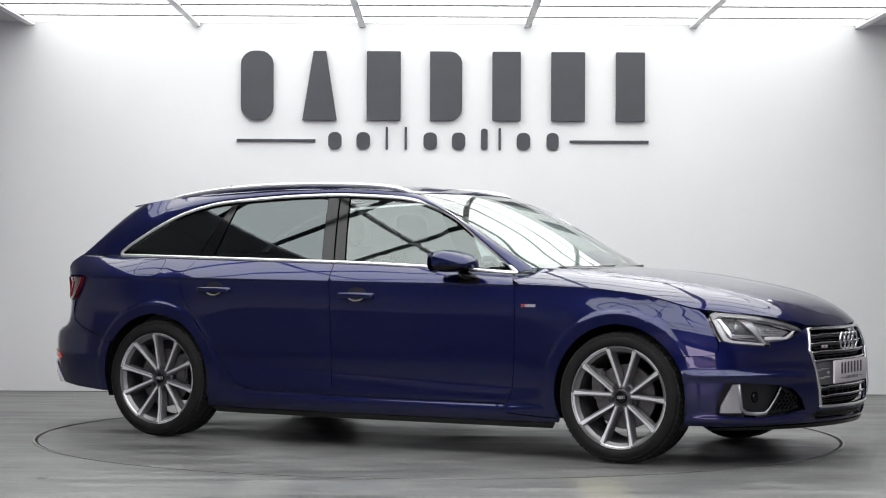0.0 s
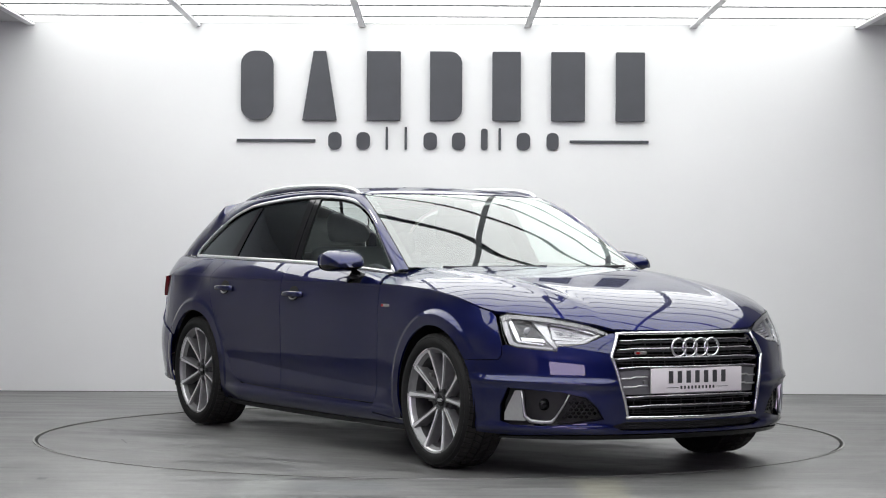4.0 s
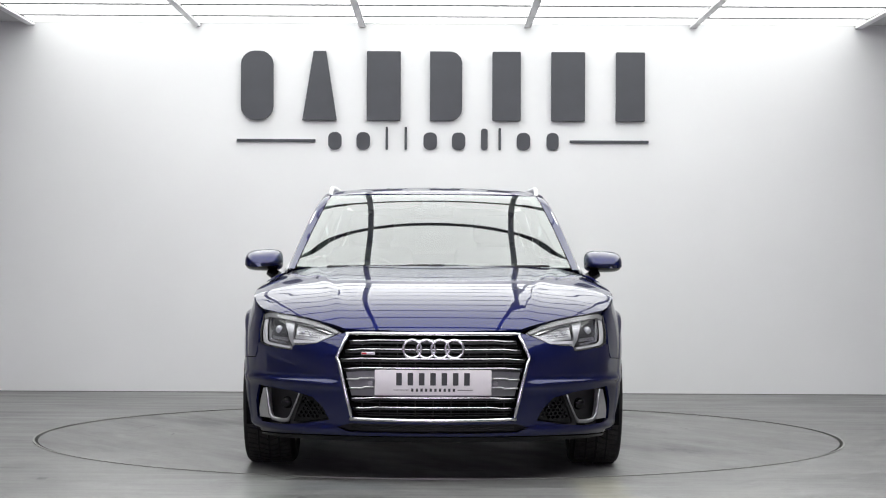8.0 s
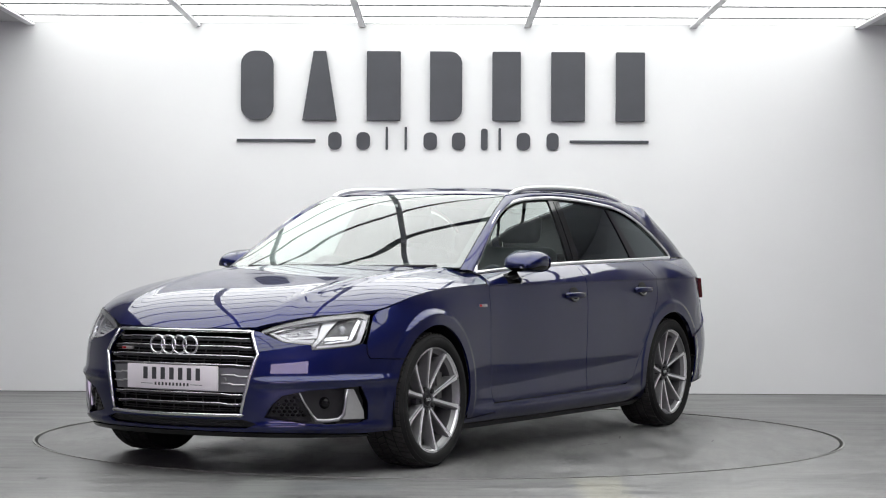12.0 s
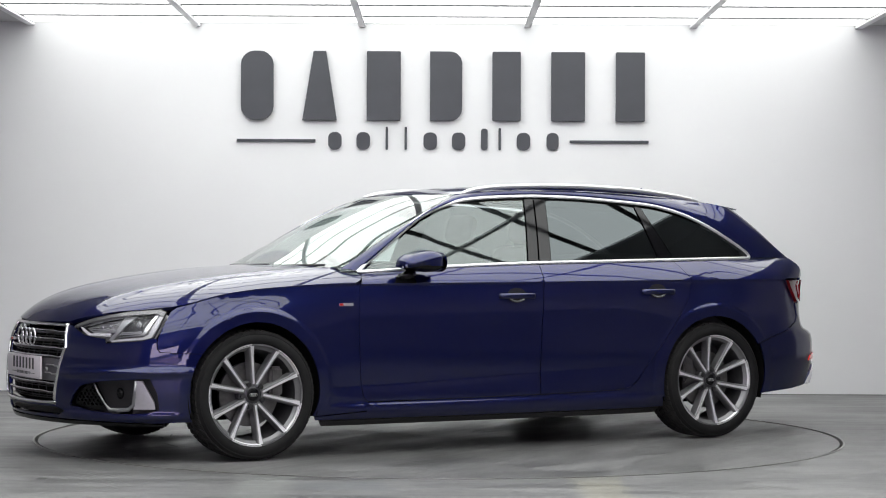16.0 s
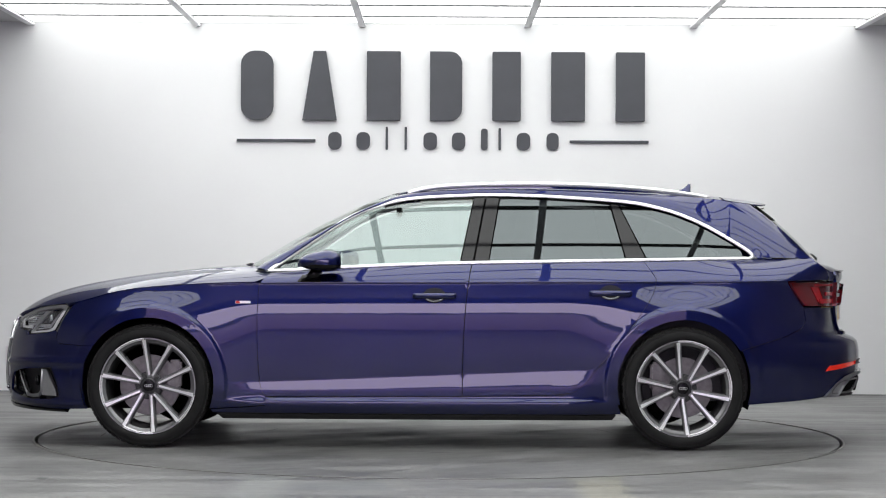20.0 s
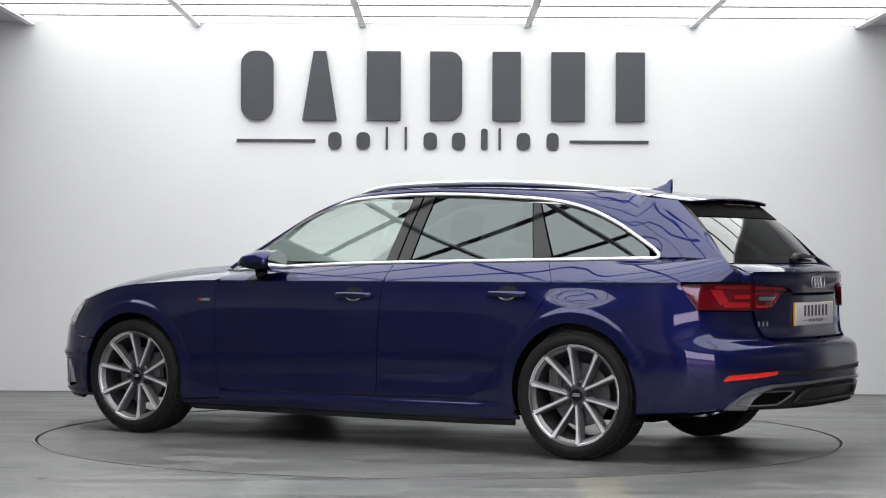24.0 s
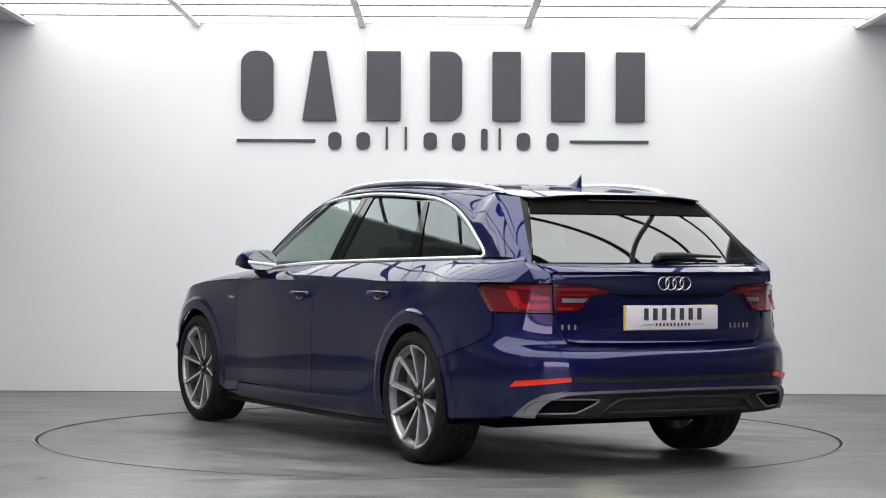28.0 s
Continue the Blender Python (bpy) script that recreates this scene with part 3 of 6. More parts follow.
tagged(CAR, "dark blue metallic estate car with chrome trim, parked on the turntable", "car")
HUB, TYRE_R, FX, RX = 0.325, 0.325, 1.41, -1.41

# the body side is drawn by its slope: angles from upright at heights, for the doors, the arches and the swellings over them
LEDGE_Z = soft((-1.41, -0.95, -0.2, 0.5, 0.85, 1.41), (0.44, 0.425, 0.395, 0.365, 0.350, 0.350), 0.2)   # the pressed line low on the doors
WIDE_Y = soft((-1.41, -1.07, -0.80, -0.25, 0.30, 0.80, 1.05, 1.41), (0.914, 0.898, 0.892, 0.902, 0.901, 0.885, 0.896, 0.913), 0.13)   # half-width at z = 0.6
SLOPE_DOOR = (-42, -34, -10, -4, 2, 12, 28, -3.5, 1.0, 5.0, 5.5, -3.8, -0.8, -0.3, 0.4, 5.2, 7.5, 9.0, 9.0, -20, 32)
SLOPE_ARCH = (-36, -32, -22, -21, -18, -14, -12, -9, -8.0, -7.0, -5.0, -2.0, 0.3, 1.2, 4.5, 7.0, 8.2, 8.5, 8.5, -20, 35)
SLOPE_SWELL = (-36, -32, -22, -21, -18, -14, -12, -9, -8.0, -7.0, -5.0, -2.0, 0.3, 1.2, 3.0, 19, 27, 20, 6, -20, 35)
CREASE_Z = soft((-2.5, -1.95, -1.26, -0.25, 0.85, 1.30, 1.60, 1.80, 2.3), (0.890, 0.892, 0.887, 0.880, 0.871, 0.852, 0.817, 0.755, 0.70), 0.07)
BELT_Z = soft((-2.5, -1.775, -1.387, -0.79, -0.14, 0.41, 0.77, 1.2, 2.3), (1.020, 1.008, 1.000, 0.988, 0.974, 0.951, 0.928, 0.92, 0.85), 0.15)
BELT_Y = soft((-1.80, -1.387, -0.79, -0.14, 0.41, 0.77, 1.41), (0.722, 0.758, 0.787, 0.797, 0.790, 0.768, 0.70), 0.18)
NOSE = soft((0.10, 0.20, 0.26, 0.40, 0.52, 0.62, 0.68, 0.74, 0.80), (2.20, 2.30, 2.315, 2.325, 2.315, 2.285, 2.245, 2.17, 2.09), 0.016)
TAIL = soft((0.18, 0.26, 0.36, 0.50, 0.565, 0.592, 0.607, 0.70, 0.80, 0.885, 0.925, 0.94, 1.02), (-2.33, -2.41, -2.44, -2.45, -2.44, -2.405, -2.345, -2.33, -2.335, -2.345, -2.368, -2.36, -2.22), 0.009)
FLANK = soft((0.18, 0.26, 0.36, 0.50, 0.57, 0.63, 0.70, 0.80, 0.885, 0.93, 0.97, 1.0), (-2.33, -2.41, -2.44, -2.45, -2.435, -2.375, -2.350, -2.345, -2.355, -2.39, -2.45, -2.54), 0.025)


def column(x, z, swell=1.0):
    """Half-width of the body side at height z (arrays): the slopes summed up from z = 0.6, where the width is given."""
    x, z = np.broadcast_arrays(np.asarray(x, float), np.asarray(z, float))
    xc = np.clip(x, -1.41, 1.41)
    cz, bz, lz = CREASE_Z(x), BELT_Z(x), LEDGE_Z(xc)
    by = BELT_Y(np.clip(x, -1.8, 1.41))
    arch = np.clip((np.abs(x) - 0.78) / 0.40, 0, 1)
    arch = arch * arch * (3 - 2 * arch)
    over = swell * np.where(x > 0, 0.62 * np.exp(-(((x - 1.45) / 0.26) ** 2)), np.exp(-(((x + 1.43) / 0.19) ** 2))) * arch
    zs = np.stack([np.full_like(xc, v) for v in (0.17, 0.20, 0.228, 0.236, 0.243, 0.250, 0.262, 0.274)] +
                  [0.274 + 0.30 * (lz - 0.284), 0.274 + 0.55 * (lz - 0.284), lz - 0.007, lz + 0.007, np.minimum(0.50, cz - 0.27), np.minimum(0.60, cz - 0.215), cz - 0.18, cz - 0.115, cz - 0.08, cz - 0.04, cz - 0.013, cz - 0.005, cz + 0.004])
    tan = np.stack([math.tan(radians(d)) * (1 - arch) + (math.tan(radians(a)) * (1 - over) + math.tan(radians(w)) * over) * arch
                    for d, a, w in zip(SLOPE_DOOR, SLOPE_ARCH, SLOPE_SWELL)])
    h = np.diff(zs, axis=0)
    cum = np.concatenate([np.zeros((1,) + xc.shape), -np.cumsum((tan[1:] + tan[:-1]) / 2 * h, axis=0)])

    def drop(q):
        out = -tan[0] * (np.minimum(q, zs[0]) - zs[0])
        for i in range(len(h)):
            on = (q > zs[i]) & (q <= zs[i + 1])
            t = np.clip((q - zs[i]) / h[i], 0, 1)
            out = np.where(on, cum[i] - h[i] * (tan[i] * t + (tan[i + 1] - tan[i]) * t * t / 2), out)
        return np.where(q > zs[-1], cum[-1], out)
    base = WIDE_Y(xc) - drop(np.full_like(xc, 0.6))
    y = base + drop(z)
    # the shoulder above the crease runs to the foot of the windows
    ct, top = zs[-1], base + cum[-1]
    rise = np.maximum(bz - ct, 0.02)
    mean = (top - by) / rise
    u = np.clip((z - ct) / rise, 0, 1.8)
    s0 = tan[-1]
    s1 = 2 * mean - s0
    return np.where(z > ct, top - rise * (s0 * u + (s1 - s0) * u * u / 2), y)


def flare(x, z):
    """How much of the painted lip round a wheel arch is reached: 1 on the lip, 0 beyond it."""
    t = np.clip((0.426 - np.hypot(np.abs(x) - 1.41, z - 0.338)) / 0.028, 0, 1)
    return t * t * (3 - 2 * t) * np.clip((z - 0.20) / 0.10, 0, 1)


def flank_y(x, z):
    """Half-width of the lower body anywhere from nose to tail, without the lips of the arches."""
    y = column(x, z)
    fx = np.clip((x - 1.41) / (NOSE(z) - 1.41), 0, 0.9999)
    rx = np.clip((-1.41 - x) / (-1.41 - FLANK(z)), 0, 0.9999)
    return np.where(x > 1.41, y * np.sqrt(1 - fx**2.8), np.where(x < -1.41, y * (1 - rx**3.4) ** (1 / 2.9), y))


def body_y(x, z):
    """Half-width of the lower body; the lips stand upright where the side leans in."""
    x, z = np.asarray(x, float), np.asarray(z, float)
    x, z = np.broadcast_arrays(x, z)
    base = flank_y(x, z)
    lip = flank_y(x, np.minimum(z, 0.645)) + 0.0045
    return base + (lip - base) * flare(x, z)


def side(s):
    return lambda x, z: (x, s * body_y(x, z), z)


def wrap(end, p, q):
    """The nose or tail as a surface of the angle round its corner (0 ahead or astern) and the height."""
    def at(a, z):
        a, z = np.asarray(a, float), np.asarray(z, float)
        xa = 1.41 if end is NOSE else -1.41
        c, s = np.abs(np.cos(a)), np.abs(np.sin(a))
        lo, hi = np.zeros_like(a), np.full_like(a, 1.5)
        for _ in range(40):
            r = (lo + hi) / 2
            big = (r * c) ** q + (r * s) ** p > 1
            hi, lo = np.where(big, r, hi), np.where(big, lo, r)
        r = (lo + hi) / 2
        if end is NOSE:
            # pressed edges: a brow over the side intakes and a blade below them
            on = np.clip((np.abs(a) - 0.42) / 0.12, 0, 1) * np.clip((1.30 - np.abs(a)) / 0.2, 0, 1)
            r = r * (1 + on * (0.017 * np.exp(-(((z - 0.436 - 0.02 * (np.abs(a) - 0.6)) / 0.017) ** 2)) + 0.016 * np.exp(-(((z - 0.226) / 0.020) ** 2))))
            tip = end(z)
        else:
            near = np.clip((1.0 - np.abs(a)) / 0.35, 0, 1)
            tip = FLANK(z) + (end(z) - FLANK(z)) * near * near * (3 - 2 * near)
        x = xa + (tip - xa) * r * c
        return x, np.sign(a) * (column(np.full_like(a, xa), z, 0.0) * r * s + 0.0045 * flare(x, z)), z
    return at


nose, tail = wrap(NOSE, 2.0, 2.8), wrap(TAIL, 2.9, 3.4)


def angle_y(fn, y, z):
    """The angle at which the nose or tail has the half-width y at height z."""
    end, xa, p, q = (NOSE, 1.41, 2.0, 2.8) if fn is nose else (TAIL, -1.41, 2.9, 3.4)
    w = min(abs(y) / float(column(np.array([xa]), np.array([z]), 0.0)[0]), 0.99999)
    return math.copysign(math.atan2(w, (1 - w**p) ** (1 / q)), y)


def angle_x(fn, x, z):
    """The angle at which the nose or tail lies at x at height z."""
    end, xa, p, q = (NOSE, 1.41, 2.0, 2.8) if fn is nose else (FLANK, -1.41, 2.9, 3.4)
    w = min((abs(x) - 1.41) / (abs(float(end(z))) - 1.41), 0.99999)
    return math.atan2((1 - w**q) ** (1 / p), w)


def spline(pts, n=6):
    """A smooth open line through the points."""
    P = [Vector(p) for p in pts]
    P = [2 * P[0] - P[1]] + P + [2 * P[-1] - P[-2]]
    out = []
    for i in range(1, len(P) - 2):
        for k in range(n):
            t = k / n
            a, b, c, d = P[i - 1:i + 3]
            out.append(tuple(0.5 * ((2 * b) + (c - a) * t + (2 * a - 5 * b + 4 * c - d) * t**2 + (3 * b - a - 3 * c + d) * t**3)))
    return out + [tuple(P[-2])]


def arc(cx, cz, r, a0, a1, n=24):
    return [(cx + r * math.cos(radians(a0 + (a1 - a0) * k / n)), cz + r * math.sin(radians(a0 + (a1 - a0) * k / n))) for k in range(n + 1)]


# ---- bonnet, roof and glass surfaces ----
BON_C = soft((0.80, 0.95, 1.10, 1.43, 1.75, 1.91, 2.05, 2.15, 2.20, 2.25, 2.30, 2.40), (0.978, 0.968, 0.955, 0.920, 0.873, 0.840, 0.798, 0.752, 0.718, 0.672, 0.615, 0.48), 0.045)
BON_E = soft((0.80, 0.85, 1.30, 1.45, 1.60, 1.72, 1.80, 1.9, 2.24), (0.876, 0.875, 0.854, 0.842, 0.823, 0.795, 0.757, 0.742, 0.665), 0.07)


def bonnet_edge(x):
    z = CREASE_Z(x)
    return body_y(x, z + 0.004)


def bonnet(x, y):
    x, y = np.asarray(x, float), np.asarray(y, float)
    w = bonnet_edge(np.clip(x, 0.80, 1.80))
    miss = CREASE_Z(np.clip(x, 0.80, 1.80)) + 0.004 - bonnet_raw(np.clip(x, 0.80, 1.80), w)
    g = np.clip((1.93 - x) / 0.13, 0, 1)
    return x, y, bonnet_raw(x, y) + miss * np.clip(np.abs(y) / w, 0, 1.05) ** 6 * g * g * (3 - 2 * g)


def bonnet_raw(x, y):
    w = bonnet_edge(np.clip(x, 0.80, 1.74))
    t = np.clip(np.abs(y) / w, 0, 1.05)
    r = np.clip((x - 1.25) / 0.70, 0, 1)
    round_off = 0.62 * r * r * (3 - 2 * r)           # the front edge sweeps back towards the lamps
    c = BON_C(x + round_off * np.abs(y) ** 3)
    f = np.clip((1.98 - x) / 0.50, 0, 1)
    drop = (BON_C(x) - BON_E(np.minimum(x, 1.9))) * f * f * (3 - 2 * f)
    ridge = 0.0065 * np.exp(-(((np.abs(y) - (0.42 + 0.15 * (2.2 - x))) / 0.036) ** 2)) * np.clip((2.2 - x) / 0.3, 0, 1)
    return c - drop * (0.10 * t**2 + 0.90 * t**5) + ridge


ROOF_C = soft((-2.0, -1.93, -1.65, -1.2, -0.6, -0.2, 0.0, 0.08, 0.20, 0.30, 0.40, 0.59, 0.78, 0.93, 1.02), (1.305, 1.322, 1.360, 1.392, 1.412, 1.408, 1.393, 1.382, 1.348, 1.308, 1.262, 1.165, 1.055, 0.966, 0.905), 0.055)
ROOF_E = soft((-1.93, -1.65, -1.2, -0.6, -0.2, 0.1), (0.50, 0.542, 0.578, 0.602, 0.606, 0.590), 0.15)


def cabin_y(x, z):
    """Half-width of the glasshouse side at height z."""
    x, z = np.asarray(x, float), np.asarray(z, float)
    bz = BELT_Z(x)
    by = body_y(x, bz)
    h = z - bz
    return by - 0.40 * h - 0.22 * h**2 - 0.05 * np.clip((x - 0.3) / 0.6, 0, 1) * h


def cabin(s):
    return lambda x, z: (x, s * cabin_y(x, z), z)


def roof(x, y):
    x, y = np.asarray(x, float), np.asarray(y, float)
    w = np.where(x < 0.1, ROOF_E(np.clip(x, -1.93, 0.1)), 0.59)
    t = np.abs(y) / w
    return x, y, ROOF_C(x) - 0.022 * t**2 - 0.012 * t**6


def screen(y, v):
    """The windscreen: v runs from the cowl (0) to the roof (1)."""
    y, v = np.asarray(y, float), np.asarray(v, float)
    xc = 0.965 - 0.790 * v
    u = np.clip(np.abs(y) / (0.722 - 0.150 * v), 0, 1.05)
    bow = 0.105 * (1 - 0.15 * v) * u**2.3      # gently bowed
    return xc - bow, y, ROOF_C(xc) + 0.004 - 0.028 * (np.abs(y) / 0.6) ** 2 * v + bow * (0.02 - 0.03 * v + 0.25 * v**3)


# ---- bodywork ----
def both(half):
    """A whole outline from its left half, given from the top centre to the bottom centre."""
    return [(-a, b) for a, b in reversed(half)] + [(a, b) for a, b in half]


def belt(x0, x1, n=12, dz=0.0):
    return [(x0 + (x1 - x0) * k / n, float(BELT_Z(x0 + (x1 - x0) * k / n)) + dz) for k in range(n + 1)]


def crease(x0, x1, n=12, dz=0.0):
    return [(x0 + (x1 - x0) * k / n, float(CREASE_Z(x0 + (x1 - x0) * k / n)) + dz) for k in range(n + 1)]


DOOR_F = spline([(0.775, 0.925), (0.812, 0.885), (0.830, 0.830), (0.836, 0.60), (0.826, 0.40), (0.812, 0.31), (0.790, 0.272)], 4)
DOOR_M = spline([(-0.297, 0.974), (-0.286, 0.93), (-0.268, 0.80), (-0.256, 0.65), (-0.248, 0.45), (-0.247, 0.280)], 4)
DOOR_R = spline([(-1.205, 0.996), (-1.250, 0.93), (-1.266, 0.885), (-1.236, 0.795), (-1.113, 0.616), (-0.965, 0.437), (-0.895, 0.35), (-0.835, 0.305), (-0.74, 0.288)], 4)
ARCH_R = 0.348
WINDOW_TOP = spline([(0.790, 0.932), (0.660, 1.022), (0.539, 1.105), (0.440, 1.172), (0.358, 1.222), (0.236, 1.276), (0.115, 1.311), (0.0, 1.328), (-0.14, 1.338), (-0.37, 1.347), (-0.60, 1.344), (-0.80, 1.335), (-1.10, 1.314), (-1.25, 1.291), (-1.40, 1.249), (-1.55, 1.183), (-1.70, 1.096), (-1.775, 1.046), (-1.792, 1.020), (-1.770, 1.010)], 4)


def band(name, A, B, material, parent, label="", K=8, flip=False, shape=None):
    """A sheet between two lines of points in space; shape may bend each row."""
    v, f = [], []
    for a, b in zip(A, B):
        a, b = Vector(a), Vector(b)
        for k in range(K + 1):
            p = a.lerp(b, k / K)
            v.append(tuple(shape(p, k / K, a, b)) if shape else tuple(p))
    for i in range(len(A) - 1):
        for k in range(K):
            q = i * (K + 1) + k
            w = (q, q + 1, q + K + 2, q + K + 1)
            f.append(w[::-1] if flip else w)
    return mesh_ob(name, v, f, material, parent, label, smooth=True)


def along(pts, n):
    """n points at even steps along a line in space."""
    P = np.asarray(pts, float)
    d = np.r_[0, np.cumsum(np.linalg.norm(np.diff(P, axis=0), axis=1))]
    t = np.linspace(0, d[-1], n)
    return np.stack([np.interp(t, d, P[:, k]) for k in range(P.shape[1])], 1)


def roof_point(x, inner=0.010):
    y = float(ROOF_E(x)) - inner
    return (x, y, float(roof(np.array([x]), np.array([y]))[2][0]))


PILLAR = spline([(-1.668, 1.322), (-1.76, 1.262), (-1.88, 1.175), (-2.00, 1.090), (-2.12, 1.005), (-2.185, 0.955), (-2.205, 0.905)], 5)


def cant(s):
    """A-pillar, cant rail and rear pillar in one band from the edges of screen, roof and tailgate to the window line."""
    low = WINDOW_TOP[:-2]
    A, B = [], []
    front = [p for p in low if p[0] > -1.40]
    for x, z in front:
        if x > 0.02:
            v = min(max((z - 0.932) / (1.340 - 0.932), 0.0), 1.0)
            y = 0.722 - 0.150 * v
            A.append([float(np.ravel(c)[0]) for c in screen(np.array([y]), np.array([v]))])
        else:
            A.append(roof_point(x))
        B.append((x, float(cabin_y(x, z)), z))
    rear = [p for p in low if p[0] <= -1.40]
    line = [roof_point(-1.40), roof_point(-1.50), roof_point(-1.60)] + [(x, float(cabin_y(x, z)), z) for x, z in PILLAR if z > 1.0]
    A += [tuple(p) for p in along(line, len(rear))]
    B += [(x, float(cabin_y(x, z)), z) for x, z in rear]

    def shape(p, t, a, b):
        # follow the cabin side, meeting the upper edge where it lies
        ya = float(cabin_y(a.x, a.z))
        y = float(cabin_y(p.x, p.z)) + (a.y - ya) * (1 - t) ** 1.5
        lift = 0.010 * math.sin(math.pi * t)
        return (p.x, s * (y + lift), p.z + lift * 0.6)
    band("cant_rail", A, B, M_PAINT, CAR, K=10, flip=s > 0, shape=shape)


def crease_rows(x0, x1, ledge=True):
    out = []
    for x in np.arange(x0, x1, 0.022):
        out += [(x, float(CREASE_Z(x)) + d) for d in (-0.115, -0.08, -0.058, -0.04, -0.026, -0.0135, -0.009, -0.005, -0.001, 0.004, 0.012, 0.026)]
        if ledge:
            out += [(x, float(LEDGE_Z(x)) + d) for d in (-0.05, -0.038, -0.028, -0.016, -0.007, -0.0025, 0.0025, 0.007, 0.02)]
    return out


def flare_rows(x):
    return [(x + r * math.cos(a), 0.338 + r * math.sin(a)) for r in (0.362, 0.385, 0.394, 0.399, 0.404, 0.409, 0.414, 0.419, 0.424, 0.430, 0.445) for a in np.arange(-0.3, 3.5, 0.06)]


def sill_rows():
    return [(x, z) for x in np.arange(-1.07, 1.07, 0.02) for z in (0.200, 0.214, 0.228, 0.243, 0.250, 0.256, 0.262, 0.268)]


def build_sides():
    for s in (1, -1):
        fn, fl = side(s), s > 0
        front = skin("front_door", DOOR_F + [(0.3, 0.276)] + DOOR_M[::-1] + belt(-0.297, 0.775, 14, -0.002)[1:-1], fn, M_PAINT, CAR, flip=fl, rows=crease_rows(-0.32, 0.84), lip=0.006)
        rear = skin("rear_door", DOOR_M + DOOR_R[::-1] + belt(-1.205, -0.297, 12, -0.002)[1:-1], fn, M_PAINT, CAR, flip=fl, rows=crease_rows(-1.30, -0.22), lip=0.006)
        DOORS[s] = (front, rear)
        ends = arc(FX, 0.338, ARCH_R, 34.5, 202)
        skin("front_wing", [(0.790, 0.228)] + DOOR_F[::-1][:-3] + crease(0.823, 1.80, 16) + [(1.828, 0.738), (1.852, 0.70), (1.876, 0.66), (1.900, 0.608), (1.9045, 0.565), (1.893, 0.544), (1.80, 0.538)] + ends + [(0.98, 0.214)], fn, M_PAINT, CAR, flip=fl, step=0.025, gap=0.0007, lip=0.010, rows=crease_rows(0.84, 1.1) + flare_rows(FX))
        back = arc(RX, 0.338, ARCH_R, 148, -24)
        holes = [[(-1.60 + x, 0.905 + z) for x, z in rounded(0.17, 0.085, 0.02)]] if s < 0 else []
        skin("rear_quarter", DOOR_R[:-1] + back[::-1][1:] + [(-1.712, 0.530), (-1.94, 0.600), (-2.035, 0.645), (-2.058, 0.680), (-2.047, 0.757), (-1.962, 0.880), (-1.965, 0.896), (-2.20, 0.898)] + [p for p in PILLAR[::-1] if 0.905 < p[1] < 1.0] + belt(-2.115, -1.205, 16)[:-1], fn, M_PAINT, CAR, flip=fl, step=0.025, holes=holes, rows=crease_rows(-2.1, -1.2, ledge=False) + flare_rows(RX), gap=0.0003, lip=0.008)
        if s < 0:
            skin("fuel_flap", holes[0], fn, M_PAINT, CAR, flip=fl, step=0.025)
        skin("sill", [(-1.085, 0.185), (-1.055, 0.266), (-0.80, 0.289), (-0.247, 0.2795), (0.3, 0.2755), (0.79, 0.2690), (0.792, 0.224), (0.98, 0.210), (1.08, 0.205), (1.07, 0.185)], fn, M_PAINT, CAR, flip=fl, out=0.0, gap=0.0012, rows=sill_rows(), step=0.05)
        skin("sill_trim", [(-1.06, 0.180), (1.05, 0.180), (1.02, 0.150), (-1.04, 0.150)], lambda x, z, s=s: (x, s * (body_y(x, z * 0 + 0.18) - (0.18 - z) * 1.2), z), M_PLASTIC, CAR, flip=fl)
        cant(s)


DOORS = {}


